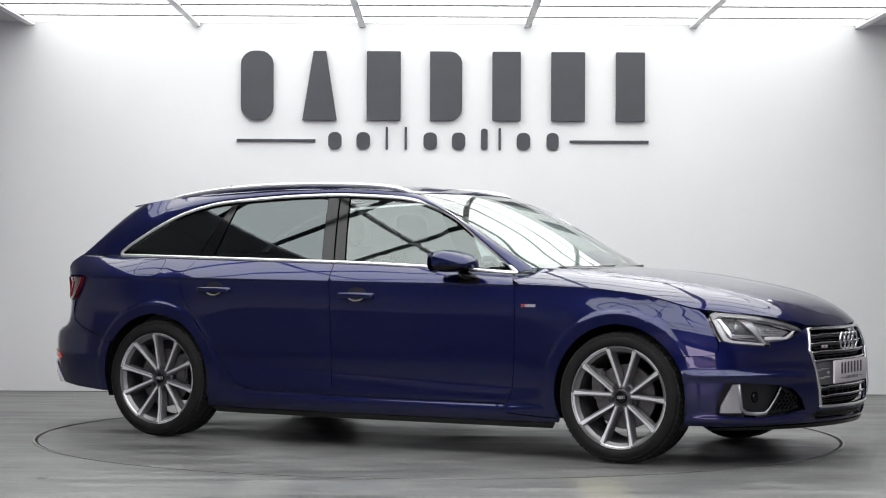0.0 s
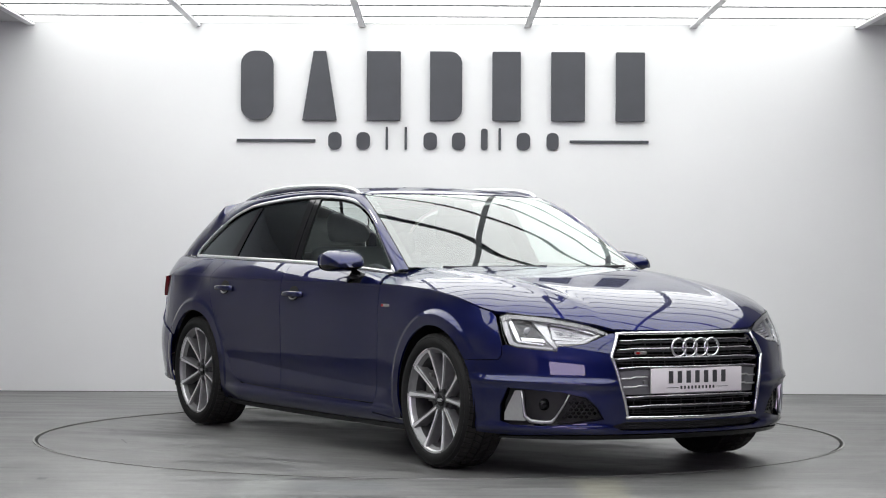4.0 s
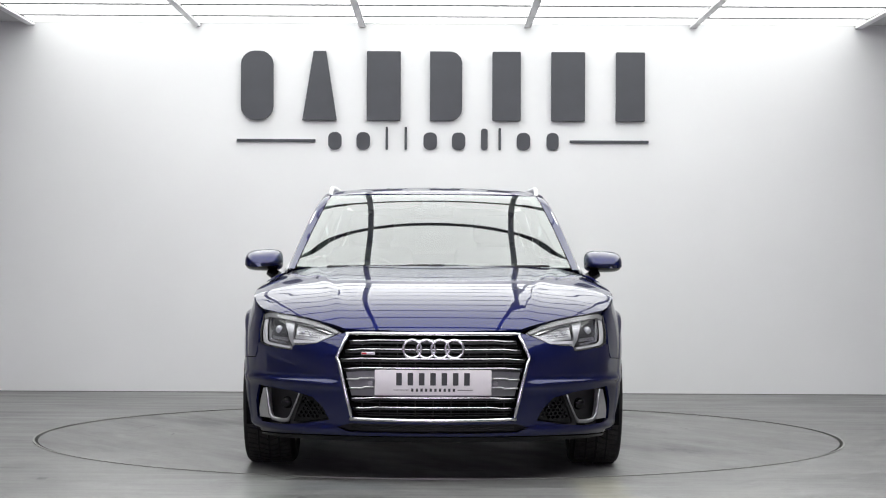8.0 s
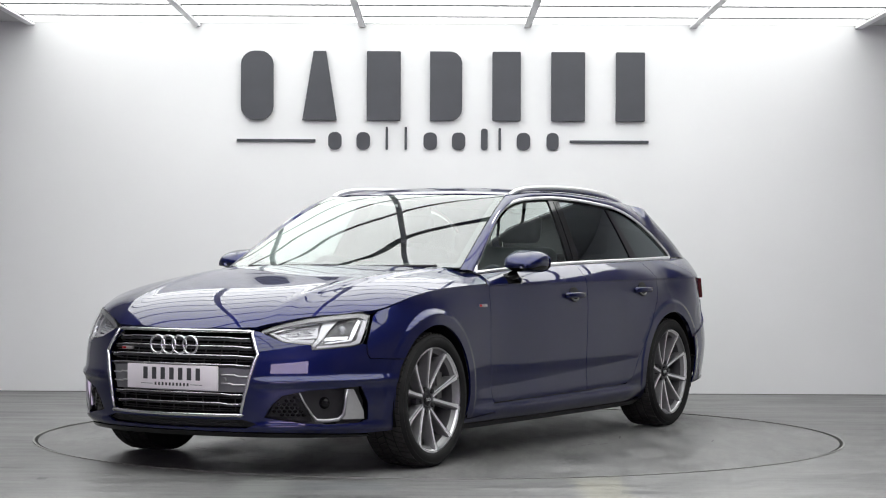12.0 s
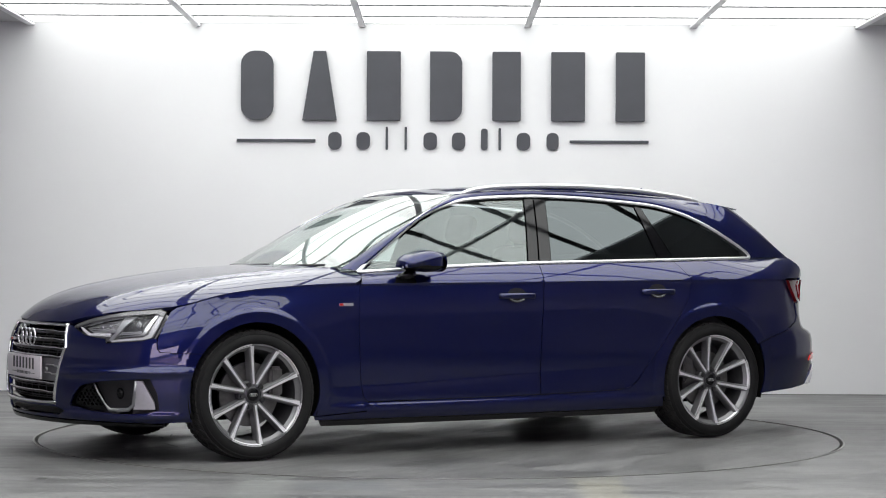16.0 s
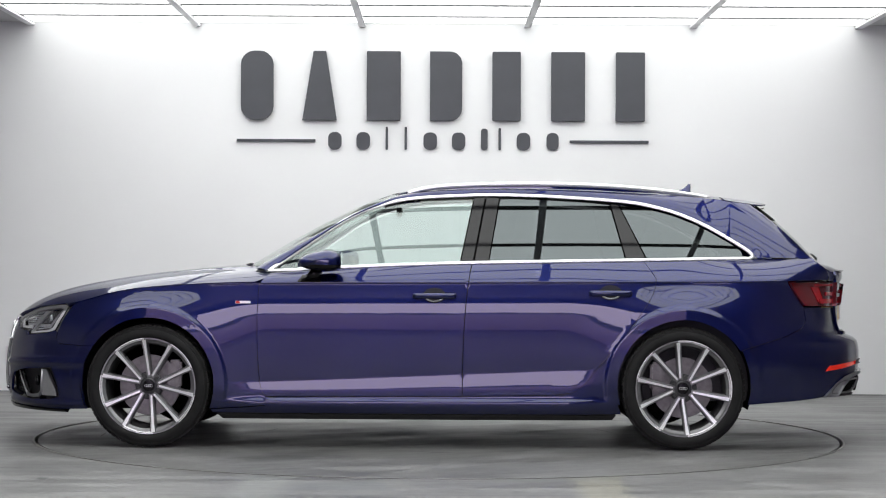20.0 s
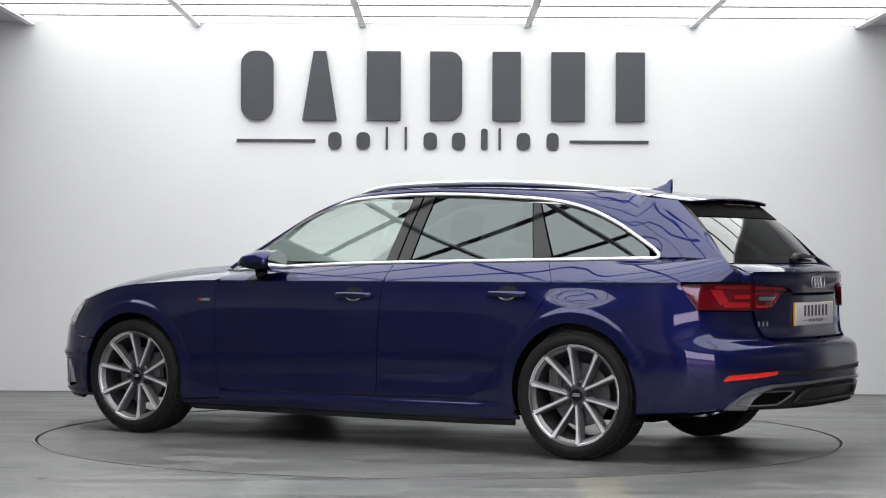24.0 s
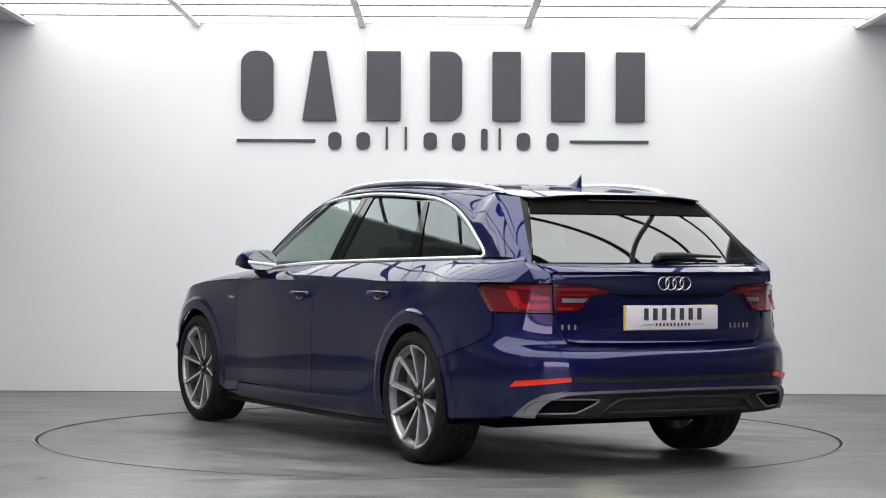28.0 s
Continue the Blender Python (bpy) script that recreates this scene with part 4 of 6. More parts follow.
def build_top():
    # bonnet: from the front lip to the cowl
    xs = np.linspace(0.80, 2.19, 30)
    half = [(x, float(bonnet_edge(x)) - 0.001) for x in xs if x < 1.80]
    front = [(1.815, 0.80), (1.86, 0.765), (1.95, 0.695), (2.04, 0.60), (2.125, 0.50), (2.195, 0.40), (2.222, 0.30), (2.240, 0.15), (2.246, 0.0)]
    back = [(0.80, 0.835), (0.765, 0.79), (0.80, 0.70), (0.885, 0.50), (0.945, 0.27), (0.962, 0.0)]
    left = back[::-1] + [p for p in half if p[0] > 0.83] + front
    o = left + [(x, -y) for x, y in reversed(left)]
    skin("bonnet", o, bonnet, M_PAINT, CAR, step=0.03, lip=0.02)
    # cowl in black below the glass
    skin("cowl", [(0.975, -0.34), (0.91, -0.55), (0.83, -0.74), (0.68, -0.74), (0.74, -0.6), (0.80, -0.3), (0.83, 0), (0.80, 0.3), (0.74, 0.6), (0.68, 0.74), (0.83, 0.74), (0.91, 0.55), (0.975, 0.34), (0.985, 0)][::-1], lambda x, y: (x, y, bonnet(x, y)[2] - 0.022), M_PLASTIC, CAR, flip=False)
    e = [(x, float(ROOF_E(x)) - 0.010) for x in np.linspace(-1.655, 0.06, 20)] + [(0.092, 0.545), (0.128, 0.40), (0.158, 0.2), (0.167, 0.0)]
    o = [(x, y) for x, y in e] + [(x, -y) for x, y in reversed(e)]
    skin("roof_panel", o, roof, M_PAINT, CAR, step=0.04)
    # spoiler: the roof line carried on over the rear window, with a black underside
    e = [(-1.662, float(ROOF_E(-1.662)) - 0.012), (-1.74, 0.530), (-1.82, 0.518), (-1.875, 0.492), (-1.905, 0.42), (-1.925, 0.2), (-1.93, 0.0)]
    o = e + [(x, -y) for x, y in reversed(e)]
    sp = skin("spoiler", o[::-1], roof, M_PAINT, CAR, "blue roof spoiler", step=0.04, lip=0.007)
    skin("spoiler_underside", o[::-1], lambda x, y: (x * 0.996 - 0.006, y * 0.985, roof(x, y)[2] - 0.010 - 0.045 * np.clip((-1.66 - x) / 0.2, 0, 1)), M_SHADOW, sp, "black spoiler underside", step=0.05, lip=0.0, flip=True)
    tube("brake_light", [(-1.912 - 0.014 * math.cos(y * 3), y, 1.290) for y in np.linspace(-0.20, 0.20, 9)], 0.004, M_REDDEEP, sp, "dark red high brake light")


def build_glass():
    w = [(0.722 - 0.150 * v - 0.003, v) for v in np.linspace(0.02, 0.985, 16)]
    o = w + [(-y, v) for y, v in reversed(w)]
    skin("windscreen", o, screen, M_SCREEN, CAR, "clear green-tinted windscreen", step=0.05, lip=0.004, flip=False)
    ins = [(y * 0.93, 0.06 + v * 0.9) for y, v in w]
    hole = ins + [(-y, v) for y, v in reversed(ins)]
    skin("windscreen_border", o, lambda y, v: tuple(np.array(screen(y, v)) - np.array([0.004, 0, 0.004]).reshape(3, *([1] * np.ndim(y)))), M_BLACK, CAR, "black printed glass border", holes=[hole], step=0.05, lip=0.0, flip=False)
    for s in (1, -1):
        fl = s > 0
        fn = cabin(s)
        top = WINDOW_TOP
        def upto(x0, x1):
            return [(x, z - 0.016) for x, z in top if x1 < x < x0]
        f_o = [(0.735, 0.952)] + upto(0.72, -0.29) + [(-0.305, 1.327), (-0.232, 0.985)] + belt(-0.232, 0.735, 8, 0.008)[1:]
        r_o = [(-0.445, 1.327)] + upto(-0.45, -1.03) + [(-1.035, 1.300), (-1.112, 1.004), (-0.385, 0.991)]
        q_o = [(-1.085, 1.296)] + upto(-1.09, -1.72) + [(-1.735, 1.052), (-1.745, 1.020), (-1.225, 1.010)]
        skin("front_side_glass", f_o, fn, M_GLASS, DOORS[s][0], "clear green-tinted side glass", flip=fl, step=0.05, lip=0.004, out=-0.008)
        skin("rear_side_glass", r_o, fn, M_PRIVACY, DOORS[s][1], "dark privacy glass", flip=fl, step=0.05, lip=0.004, out=-0.008)
        skin("quarter_glass", q_o, fn, M_PRIVACY, CAR, "dark privacy glass", flip=fl, step=0.05, lip=0.004, out=-0.008)
        skin("centre_pillar_trim", [(-0.307, 1.333), (-0.366, 1.333), (-0.300, 0.984), (-0.234, 0.983)], fn, M_PIANO, DOORS[s][0], "gloss black pillar trim", flip=fl, out=-0.002)
        skin("centre_pillar_trim", [(-0.372, 1.333), (-0.443, 1.333), (-0.383, 0.986), (-0.306, 0.984)], fn, M_PIANO, DOORS[s][1], "gloss black pillar trim", flip=fl, out=-0.002)
        skin("rear_pillar_trim", [(-1.038, 1.302), (-1.082, 1.298), (-1.222, 1.004), (-1.115, 1.000)], fn, M_PIANO, CAR, "gloss black pillar trim", flip=fl, out=-0.003)
        skin("pillar_core", [(-0.300, 1.340), (-0.452, 1.336), (-0.390, 0.984), (-0.226, 0.982)], fn, M_SHADOW, CAR, "black pillar behind the trim", flip=fl, out=-0.016, lip=0.0)
        skin("pillar_core", [(-1.024, 1.306), (-1.100, 1.296), (-1.236, 1.004), (-1.100, 1.002)], fn, M_SHADOW, CAR, "black pillar behind the trim", flip=fl, out=-0.016, lip=0.0)
        # bright strip round the side windows
        line = [p for p in WINDOW_TOP] + belt(-1.75, 0.775, 24, 0.004)
        pts = [(x, s * (float(cabin_y(x, z)) + 0.004 - 0.011 * min(max((x - 0.05) / 0.2, 0.0), 1.0) * (1.0 if z > float(BELT_Z(x)) + 0.03 else 0.0)), z) for x, z in line]
        tube("window_trim", pts, 0.0047, M_RAIL, CAR, "bright aluminium window surround", closed=True, sides=8, flat=2.2, up=(0, s, 0.4))
    # tailgate glass
    g = [(0.640 - 0.150 * v, v) for v in np.linspace(0.01, 0.97, 8)]
    o = g + [(-y, v) for y, v in reversed(g)]
    skin("rear_glass", o, tail_glass, M_REARGLASS, CAR, "dark rear window", flip=True, step=0.05, lip=0.004)
    g = [(0.640 - 0.150 * v, v) for v in np.linspace(0.70, 0.995, 5)]
    skin("rear_glass_border", g + [(-y, v) for y, v in reversed(g)], tail_glass, M_SHADOW, CAR, "black band over the rear window", flip=True, step=0.05, lip=0.003, out=0.004)


def tail_glass(y, v):
    y, v = np.asarray(y, float), np.asarray(v, float)
    bow = 0.100 * (np.abs(y) / 0.6) ** 2.2
    return -2.240 + 0.350 * v + bow, y, 0.985 + 0.315 * v + 0.018 * np.sin(math.pi * v)


def build_tail():
    A = lambda y, z: angle_y(tail, y, z)
    X = lambda x, z: angle_x(tail, x, z)
    h = [(0.0, 0.940), (A(0.45, 0.940), 0.940), (A(0.60, 0.938), 0.938), (A(0.612, 0.92), 0.92), (A(0.606, 0.895), 0.895), (A(0.597, 0.757), 0.757), (A(0.573, 0.67), 0.67), (A(0.543, 0.623), 0.623), (A(0.50, 0.606), 0.606), (A(0.3, 0.604), 0.604), (0.0, 0.603)]
    gate = skin("tailgate", both(h), tail, M_PAINT, CAR, step=0.025, gap=0.0012)
    # shelf between the lip and the window, and the frames at the window's sides
    ys = np.linspace(-0.615, 0.615, 25)
    lip = [tuple(float(np.ravel(c)[0]) for c in tail(np.array([angle_y(tail, y, 0.94)]), np.array([0.94]))) for y in ys]
    foot = [tuple(float(np.ravel(c)[0]) for c in tail_glass(np.array([y * 1.03]), np.array([0.0]))) for y in ys]
    band("tailgate_shelf", lip, foot, M_PAINT, gate, K=5, flip=True, shape=lambda p, t, a, b: (p.x, p.y, p.z + 0.006 * math.sin(math.pi * t)))
    for s in (1, -1):
        e = [(x + 0.006, float(cabin_y(x, z)), z) for x, z in PILLAR if z > 0.93]
        n = 16
        g = [tuple(float(np.ravel(c)[0]) for c in tail_glass(np.array([0.642 - 0.150 * v]), np.array([v]))) for v in np.linspace(1.0, -0.05, n)]
        e = along(e, n)
        bow = lambda u: 0.014 * math.sin(math.pi * u)
        mid = [tuple(np.array(p) * 0.22 + np.array(q) * 0.78 + np.array([-bow(0.78), bow(0.78), 0.0])) for p, q in zip(e, g)]
        band("tailgate_frame", [(x - 0.003, s * (y - 0.003), z - 0.003) for x, y, z in e], [(x, s * y, z) for x, y, z in mid], M_PAINT, gate, "", K=6, flip=s > 0, shape=lambda p, t, a, b, s=s: (p.x - bow(0.5 * t) * 0.3, p.y + s * bow(t) * 0.4, p.z))
        band("window_surround", [(x - 0.002, s * y, z) for x, y, z in mid], [(x, s * y, z) for x, y, z in g], M_SURROUND, gate, "black window surround", K=3, flip=s > 0)
        # the painted corner between the quarter and the shelf
        qc = [(x, float(body_y(x, z)) - 0.002, z) for x, z in PILLAR if z < 1.0]
        on = lambda y, z: tuple(float(np.ravel(c)[0]) for c in tail(np.array([A(y, z)]), np.array([z])))
        qc = along((qc[::-1] if qc[0][2] < qc[-1][2] else qc) + [on(0.665, 0.896), on(0.63, 0.896)], 14)
        sh = along([foot[-1], lip[-1], on(0.615, 0.922), on(0.609, 0.896)], 14)
        band("tailgate_corner", [(x - 0.002, s * y, z - 0.002) for x, y, z in qc], [(x, s * y, z) for x, y, z in sh], M_PAINT, gate, "", K=4, flip=s > 0)
    b = [(0.0, 0.598), (A(0.3, 0.599), 0.599), (A(0.50, 0.603), 0.603), (A(0.545, 0.62), 0.62), (A(0.576, 0.67), 0.67), (A(0.60, 0.750), 0.750), (X(2.049, 0.753), 0.753)]
    seam = [(2.061, 0.680), (2.037, 0.644), (1.94, 0.599), (1.712, 0.529)]
    b += [(X(x0 + (x1 - x0) * k / 8, z0 + (z1 - z0) * k / 8), z0 + (z1 - z0) * k / 8) for (x0, z0), (x1, z1) in zip(seam, seam[1:]) for k in range(8)] + [(X(1.712, 0.529), 0.529)]
    b += [(X(x, z), z) for x, z in ((-1.737, 0.46), (-1.753, 0.40), (-1.758, 0.32), (-1.745, 0.245))]
    b += [(X(2.0, 0.262), 0.262), (X(2.17, 0.28), 0.280), (A(0.735, 0.345), 0.345), (A(0.68, 0.384), 0.384), (A(0.58, 0.402), 0.402), (0.0, 0.408)]
    bumper = skin("rear_bumper", both(b), tail, M_PAINT, CAR, step=0.02, gap=0.0003, lip=0.008)
    d = [(0.0, 0.404), (A(0.58, 0.398), 0.398), (A(0.68, 0.38), 0.38), (A(0.735, 0.34), 0.34), (X(2.175, 0.28), 0.280), (A(0.70, 0.279), 0.279), (A(0.4, 0.276), 0.276), (0.0, 0.276)]

    def inner(a, z):
        x, y, z = tail(a, z)
        return x + 0.012, y * 0.99, z
    lower = skin("diffuser", both(d), inner, M_PLASTIC, CAR, "black plastic diffuser", step=0.03)
    T = lambda y, z, out=0.0: tuple(float(np.ravel(c)[0]) for c in off_tail(np.array([A(y, z)]), np.array([z]), out))
    strip = [(0.765, 0.280), (0.750, 0.315), (0.725, 0.352), (0.680, 0.384), (0.61, 0.398), (0.45, 0.404), (0.2, 0.407), (0.0, 0.408)]
    under = [(0.0, 0.396), (0.2, 0.395), (0.45, 0.391), (0.585, 0.383), (0.640, 0.366), (0.672, 0.338), (0.690, 0.300), (0.694, 0.280)]
    blade = [(A(y, z), z) for y, z in strip + under]
    blade = [(a, z) for a, z in blade[:8]] + [(-a, z) for a, z in blade[6::-1]] + [(-a, z) for a, z in blade[:7:-1]] + [(a, z) for a, z in blade[9:]]
    skin("diffuser_trim", blade, lambda a, z: off_tail(a, z, 0.006), M_TRIM, lower, "satin silver diffuser trim, broad at its ends", step=0.02, lip=0.012, gap=0.0)
    for k in (1, -1):
        ex = [(0.725, 0.330), (0.700, 0.352), (0.645, 0.362), (0.47, 0.362), (0.455, 0.350), (0.535, 0.304), (0.57, 0.298), (0.71, 0.296), (0.732, 0.305)]
        tube("exhaust_trim", [T(k * y, z, 0.004) for y, z in spline(ex + ex[:1], 3)[:-1]], 0.0045, M_WHEEL, lower, "thin grey exhaust trim", closed=True, sides=6)
        # the mouth is closed; its inner shade is this flat dark sheet
        skin("exhaust_mouth", [(k * A(y, z), z) for y, z in ex], lambda a, z: off_tail(a, z, -0.004), M_SHADOW, lower, "flat dark sheet for the shade in the exhaust mouth", lip=0.0)
        rf = [(0.790, 0.414), (0.70, 0.427), (0.572, 0.443), (0.572, 0.466), (0.70, 0.456), (0.775, 0.447)]
        skin("rear_reflector", [(k * A(y, z), z) for y, z in rf], lambda a, z: off_tail(a, z, 0.003), M_REFLECT_GLOW, bumper, "red reflector strip with a faint added glow", lip=0.006)
        # lamp on the quarter and its inner half on the tailgate
        lo = [(X(-1.964, 0.888), 0.888), (A(0.66, 0.8915), 0.8915), (A(0.607, 0.891), 0.891), (A(0.600, 0.757), 0.757), (A(0.66, 0.755), 0.755), (X(-2.045, 0.757), 0.758), (X(-2.02, 0.79), 0.79), (X(-1.985, 0.84), 0.84)]
        body = skin("tail_light", [(k * a, z) for a, z in lo], lambda a, z: off_tail(a, z, 0.002), M_REDDARK, CAR, "dark red tail light", lip=0.02)
        li = [(A(0.604, 0.891), 0.891), (A(0.45, 0.883), 0.883), (A(0.36, 0.868), 0.868), (A(0.322, 0.848), 0.848), (A(0.43, 0.838), 0.838), (A(0.46, 0.80), 0.80), (A(0.49, 0.770), 0.770), (A(0.53, 0.759), 0.759), (A(0.597, 0.757), 0.757)]
        gl = skin("tailgate_light", [(k * a, z) for a, z in li], lambda a, z: off_tail(a, z, 0.002), M_REDDARK, gate, "dark red inner tail light", lip=0.02)
        for z0, z1, ya, yb in ((0.862, 0.882, 0.76, 0.612), (0.770, 0.800, 0.735, 0.612), (0.812, 0.835, 0.69, 0.612)):
            skin("light_band", [(k * A(ya, z0), z0), (k * A(ya, z1), z1), (k * A(yb, z1), z1), (k * A(yb, z0), z0)], lambda a, z: off_tail(a, z, 0.004), M_REDLENS, body, "bright red light band", lip=0.003)
        for z0, z1, ya, yb in ((0.857, 0.876, 0.592, 0.40), (0.768, 0.786, 0.585, 0.51), (0.834, 0.846, 0.59, 0.45)):
            skin("light_band", [(k * A(ya, z0), z0), (k * A(ya, z1), z1), (k * A(yb, z1), z1), (k * A(yb, z0), z0)], lambda a, z: off_tail(a, z, 0.004), M_REDLENS, gl, "bright red light band", lip=0.003)
        skin("light_band", [(k * A(y, z), z) for y, z in ((0.775, 0.862), (0.735, 0.862), (0.712, 0.800), (0.745, 0.778))], lambda a, z: off_tail(a, z, 0.004), M_REDLENS, body, "bright red light band", lip=0.003, step=0.015)
        skin("reversing_light", [(k * A(0.565, 0.803), 0.803), (k * A(0.565, 0.826), 0.826), (k * A(0.445, 0.826), 0.826), (k * A(0.465, 0.803), 0.803)], lambda a, z: off_tail(a, z, 0.005), M_TRIM, gl, "clear reversing light", lip=0.003)
    skin("bumper_band", both([(0.0, 0.463), (A(0.565, 0.465), 0.465), (A(0.565, 0.442), 0.442), (0.0, 0.438)]), lambda a, z: off_tail(a, z, 0.002), M_PLASTIC, bumper, "black textured band", lip=0.006)
    # no real hollow here: a flat dark strip stands for its shade
    skin("gate_handle", both([(0.0, 0.842), (A(0.31, 0.842), 0.842), (A(0.29, 0.826), 0.826), (0.0, 0.822)]), lambda a, z: off_tail(a, z, 0.003), M_SHADOW, gate, "flat dark strip for the shade in the handle recess", lip=0.004)
    ridge = [(0.43, 0.300), (0.36, 0.352), (0.33, 0.362), (0.0, 0.366)]
    tube("diffuser_ridge", [T(y, z, 0.0) for y, z in ridge + [(-y, z) for y, z in ridge[-2::-1]]], 0.010, M_PLASTIC, lower)
    tube("diffuser_ridge", [T(y, 0.300, 0.0) for y in np.linspace(-0.40, 0.40, 9)], 0.007, M_PLASTIC, lower)
    part("plate_backing", box_bm(-2.334, -2.326, -0.258, 0.270, 0.673, 0.791, 0.002), M_YELLOW, gate, "yellow plate edge behind the white plate")
    plate(-2.338, 0.732, -1, gate)
    rings(-2.352, 0.893, 0.0305, 0.0042, 0.041, -1, gate)
    for y0, y1, z in ((0.575, 0.49, 0.69), (-0.34, -0.49, 0.69)):
        n = 3 if y1 > 0 else 5
        for i in range(n):
            a, b = y0 + (y1 - y0) * (i + 0.25) / n, y0 + (y1 - y0) * (i + 0.72) / n
            skin("model_badge", [(A(a, z - 0.014), z - 0.014), (A(a, z + 0.014), z + 0.014), (A(b, z + 0.014), z + 0.014), (A(b, z - 0.014), z - 0.014)], lambda q, w: off_tail(q, w, 0.003), M_TRIM, gate, "small chrome badge bar", lip=0.003, step=0.02)
    # wiper
    wp = [T2(y, v) for y, v in ((0.03, 0.03), (0.0, 0.075), (-0.14, 0.085), (-0.27, 0.075), (-0.39, 0.065))]
    tube("rear_wiper", [(x - 0.014, y, z + 0.010) for x, y, z in wp], [0.016, 0.017, 0.014, 0.008, 0.006], M_PLASTIC, gate, "black rear wiper")


def T2(y, v):
    return tuple(float(np.ravel(c)[0]) for c in tail_glass(np.array([y]), np.array([v])))


def off_tail(a, z, out):
    e = 1e-4
    a, z = np.asarray(a, float), np.asarray(z, float)
    p = np.array(tail(a, z))
    n = np.cross((np.array(tail(a + e, z)) - np.array(tail(a - e, z))).T, (np.array(tail(a, z + e)) - np.array(tail(a, z - e))).T).T
    n = n / np.maximum(np.linalg.norm(n, axis=0), 1e-12)
    n = n * np.where(n[0] > 0, -1, 1)
    return tuple(p + n * out)


def off_nose(a, z, out):
    e = 1e-4
    a, z = np.asarray(a, float), np.asarray(z, float)
    p = np.array(nose(a, z))
    n = np.cross((np.array(nose(a + e, z)) - np.array(nose(a - e, z))).T, (np.array(nose(a, z + e)) - np.array(nose(a, z - e))).T).T
    n = n / np.maximum(np.linalg.norm(n, axis=0), 1e-12)
    n = n * np.where(n[0] < 0, -1, 1)
    return tuple(p + n * out)


def plate(x, z, d, parent):
    """A white plate with plain dark shapes, facing ahead (d=1) or astern (d=-1)."""
    pl = part("number_plate", box_bm(x - 0.006, x + 0.006, -0.262, 0.262, z - 0.057, z + 0.057, 0.004), M_PLATE, parent, "white plate with dark printed blocks", smooth=True)
    fx = x + d * 0.0068
    w = 0.355 / 7
    for i in range(7):
        y = (-0.178 + w * (i + 0.5))
        part("print_block", box_bm(fx - 0.0006, fx + 0.0006, y - 0.0125, y + 0.0125, z - 0.012, z + 0.044), M_INK, pl, "dark printed block")
    for y0, y1 in ((-0.178, -0.11), (0.11, 0.178)):
        part("print_bar", box_bm(fx - 0.0006, fx + 0.0006, y0, y1, z - 0.034, z - 0.0315), M_INK, pl, "thin printed bar")
    for i in range(10):
        y = -0.093 + 0.0207 * i
        part("print_mark", box_bm(fx - 0.0006, fx + 0.0006, y - 0.005, y + 0.005, z - 0.040, z - 0.026), M_INK, pl, "small printed mark")


def rings(x, z, R, r, gap, d, parent):
    for i in range(4):
        c = (i - 1.5) * gap
        pts = [(x + d * 0.004, c + R * math.cos(2 * math.pi * k / 40), z + R * math.sin(2 * math.pi * k / 40)) for k in range(40)]
        tube("badge_ring", pts, r, M_CHROME, parent, "chrome ring badge", closed=True, sides=8, up=(1, 0, 0))


HEAD = [(0.425, 0.675), (0.50, 0.708), (0.60, 0.732), (0.70, 0.747), (0.775, 0.754), (0.800, 0.740), (0.812, 0.66), (0.808, 0.612), (0.78, 0.598), (0.70, 0.588), (0.648, 0.583), (0.640, 0.606), (0.59, 0.610), (0.53, 0.619), (0.45, 0.654)]
GRILLE = [(0.0, 0.664), (0.362, 0.664), (0.388, 0.652), (0.433, 0.560), (0.425, 0.535), (0.366, 0.300), (0.345, 0.284), (0.0, 0.280)]
FOG = [(0.810, 0.415), (0.64, 0.398), (0.545, 0.375), (0.50, 0.33), (0.468, 0.275), (0.60, 0.252), (0.70, 0.243), (0.79, 0.247), (0.820, 0.262), (0.826, 0.34)]


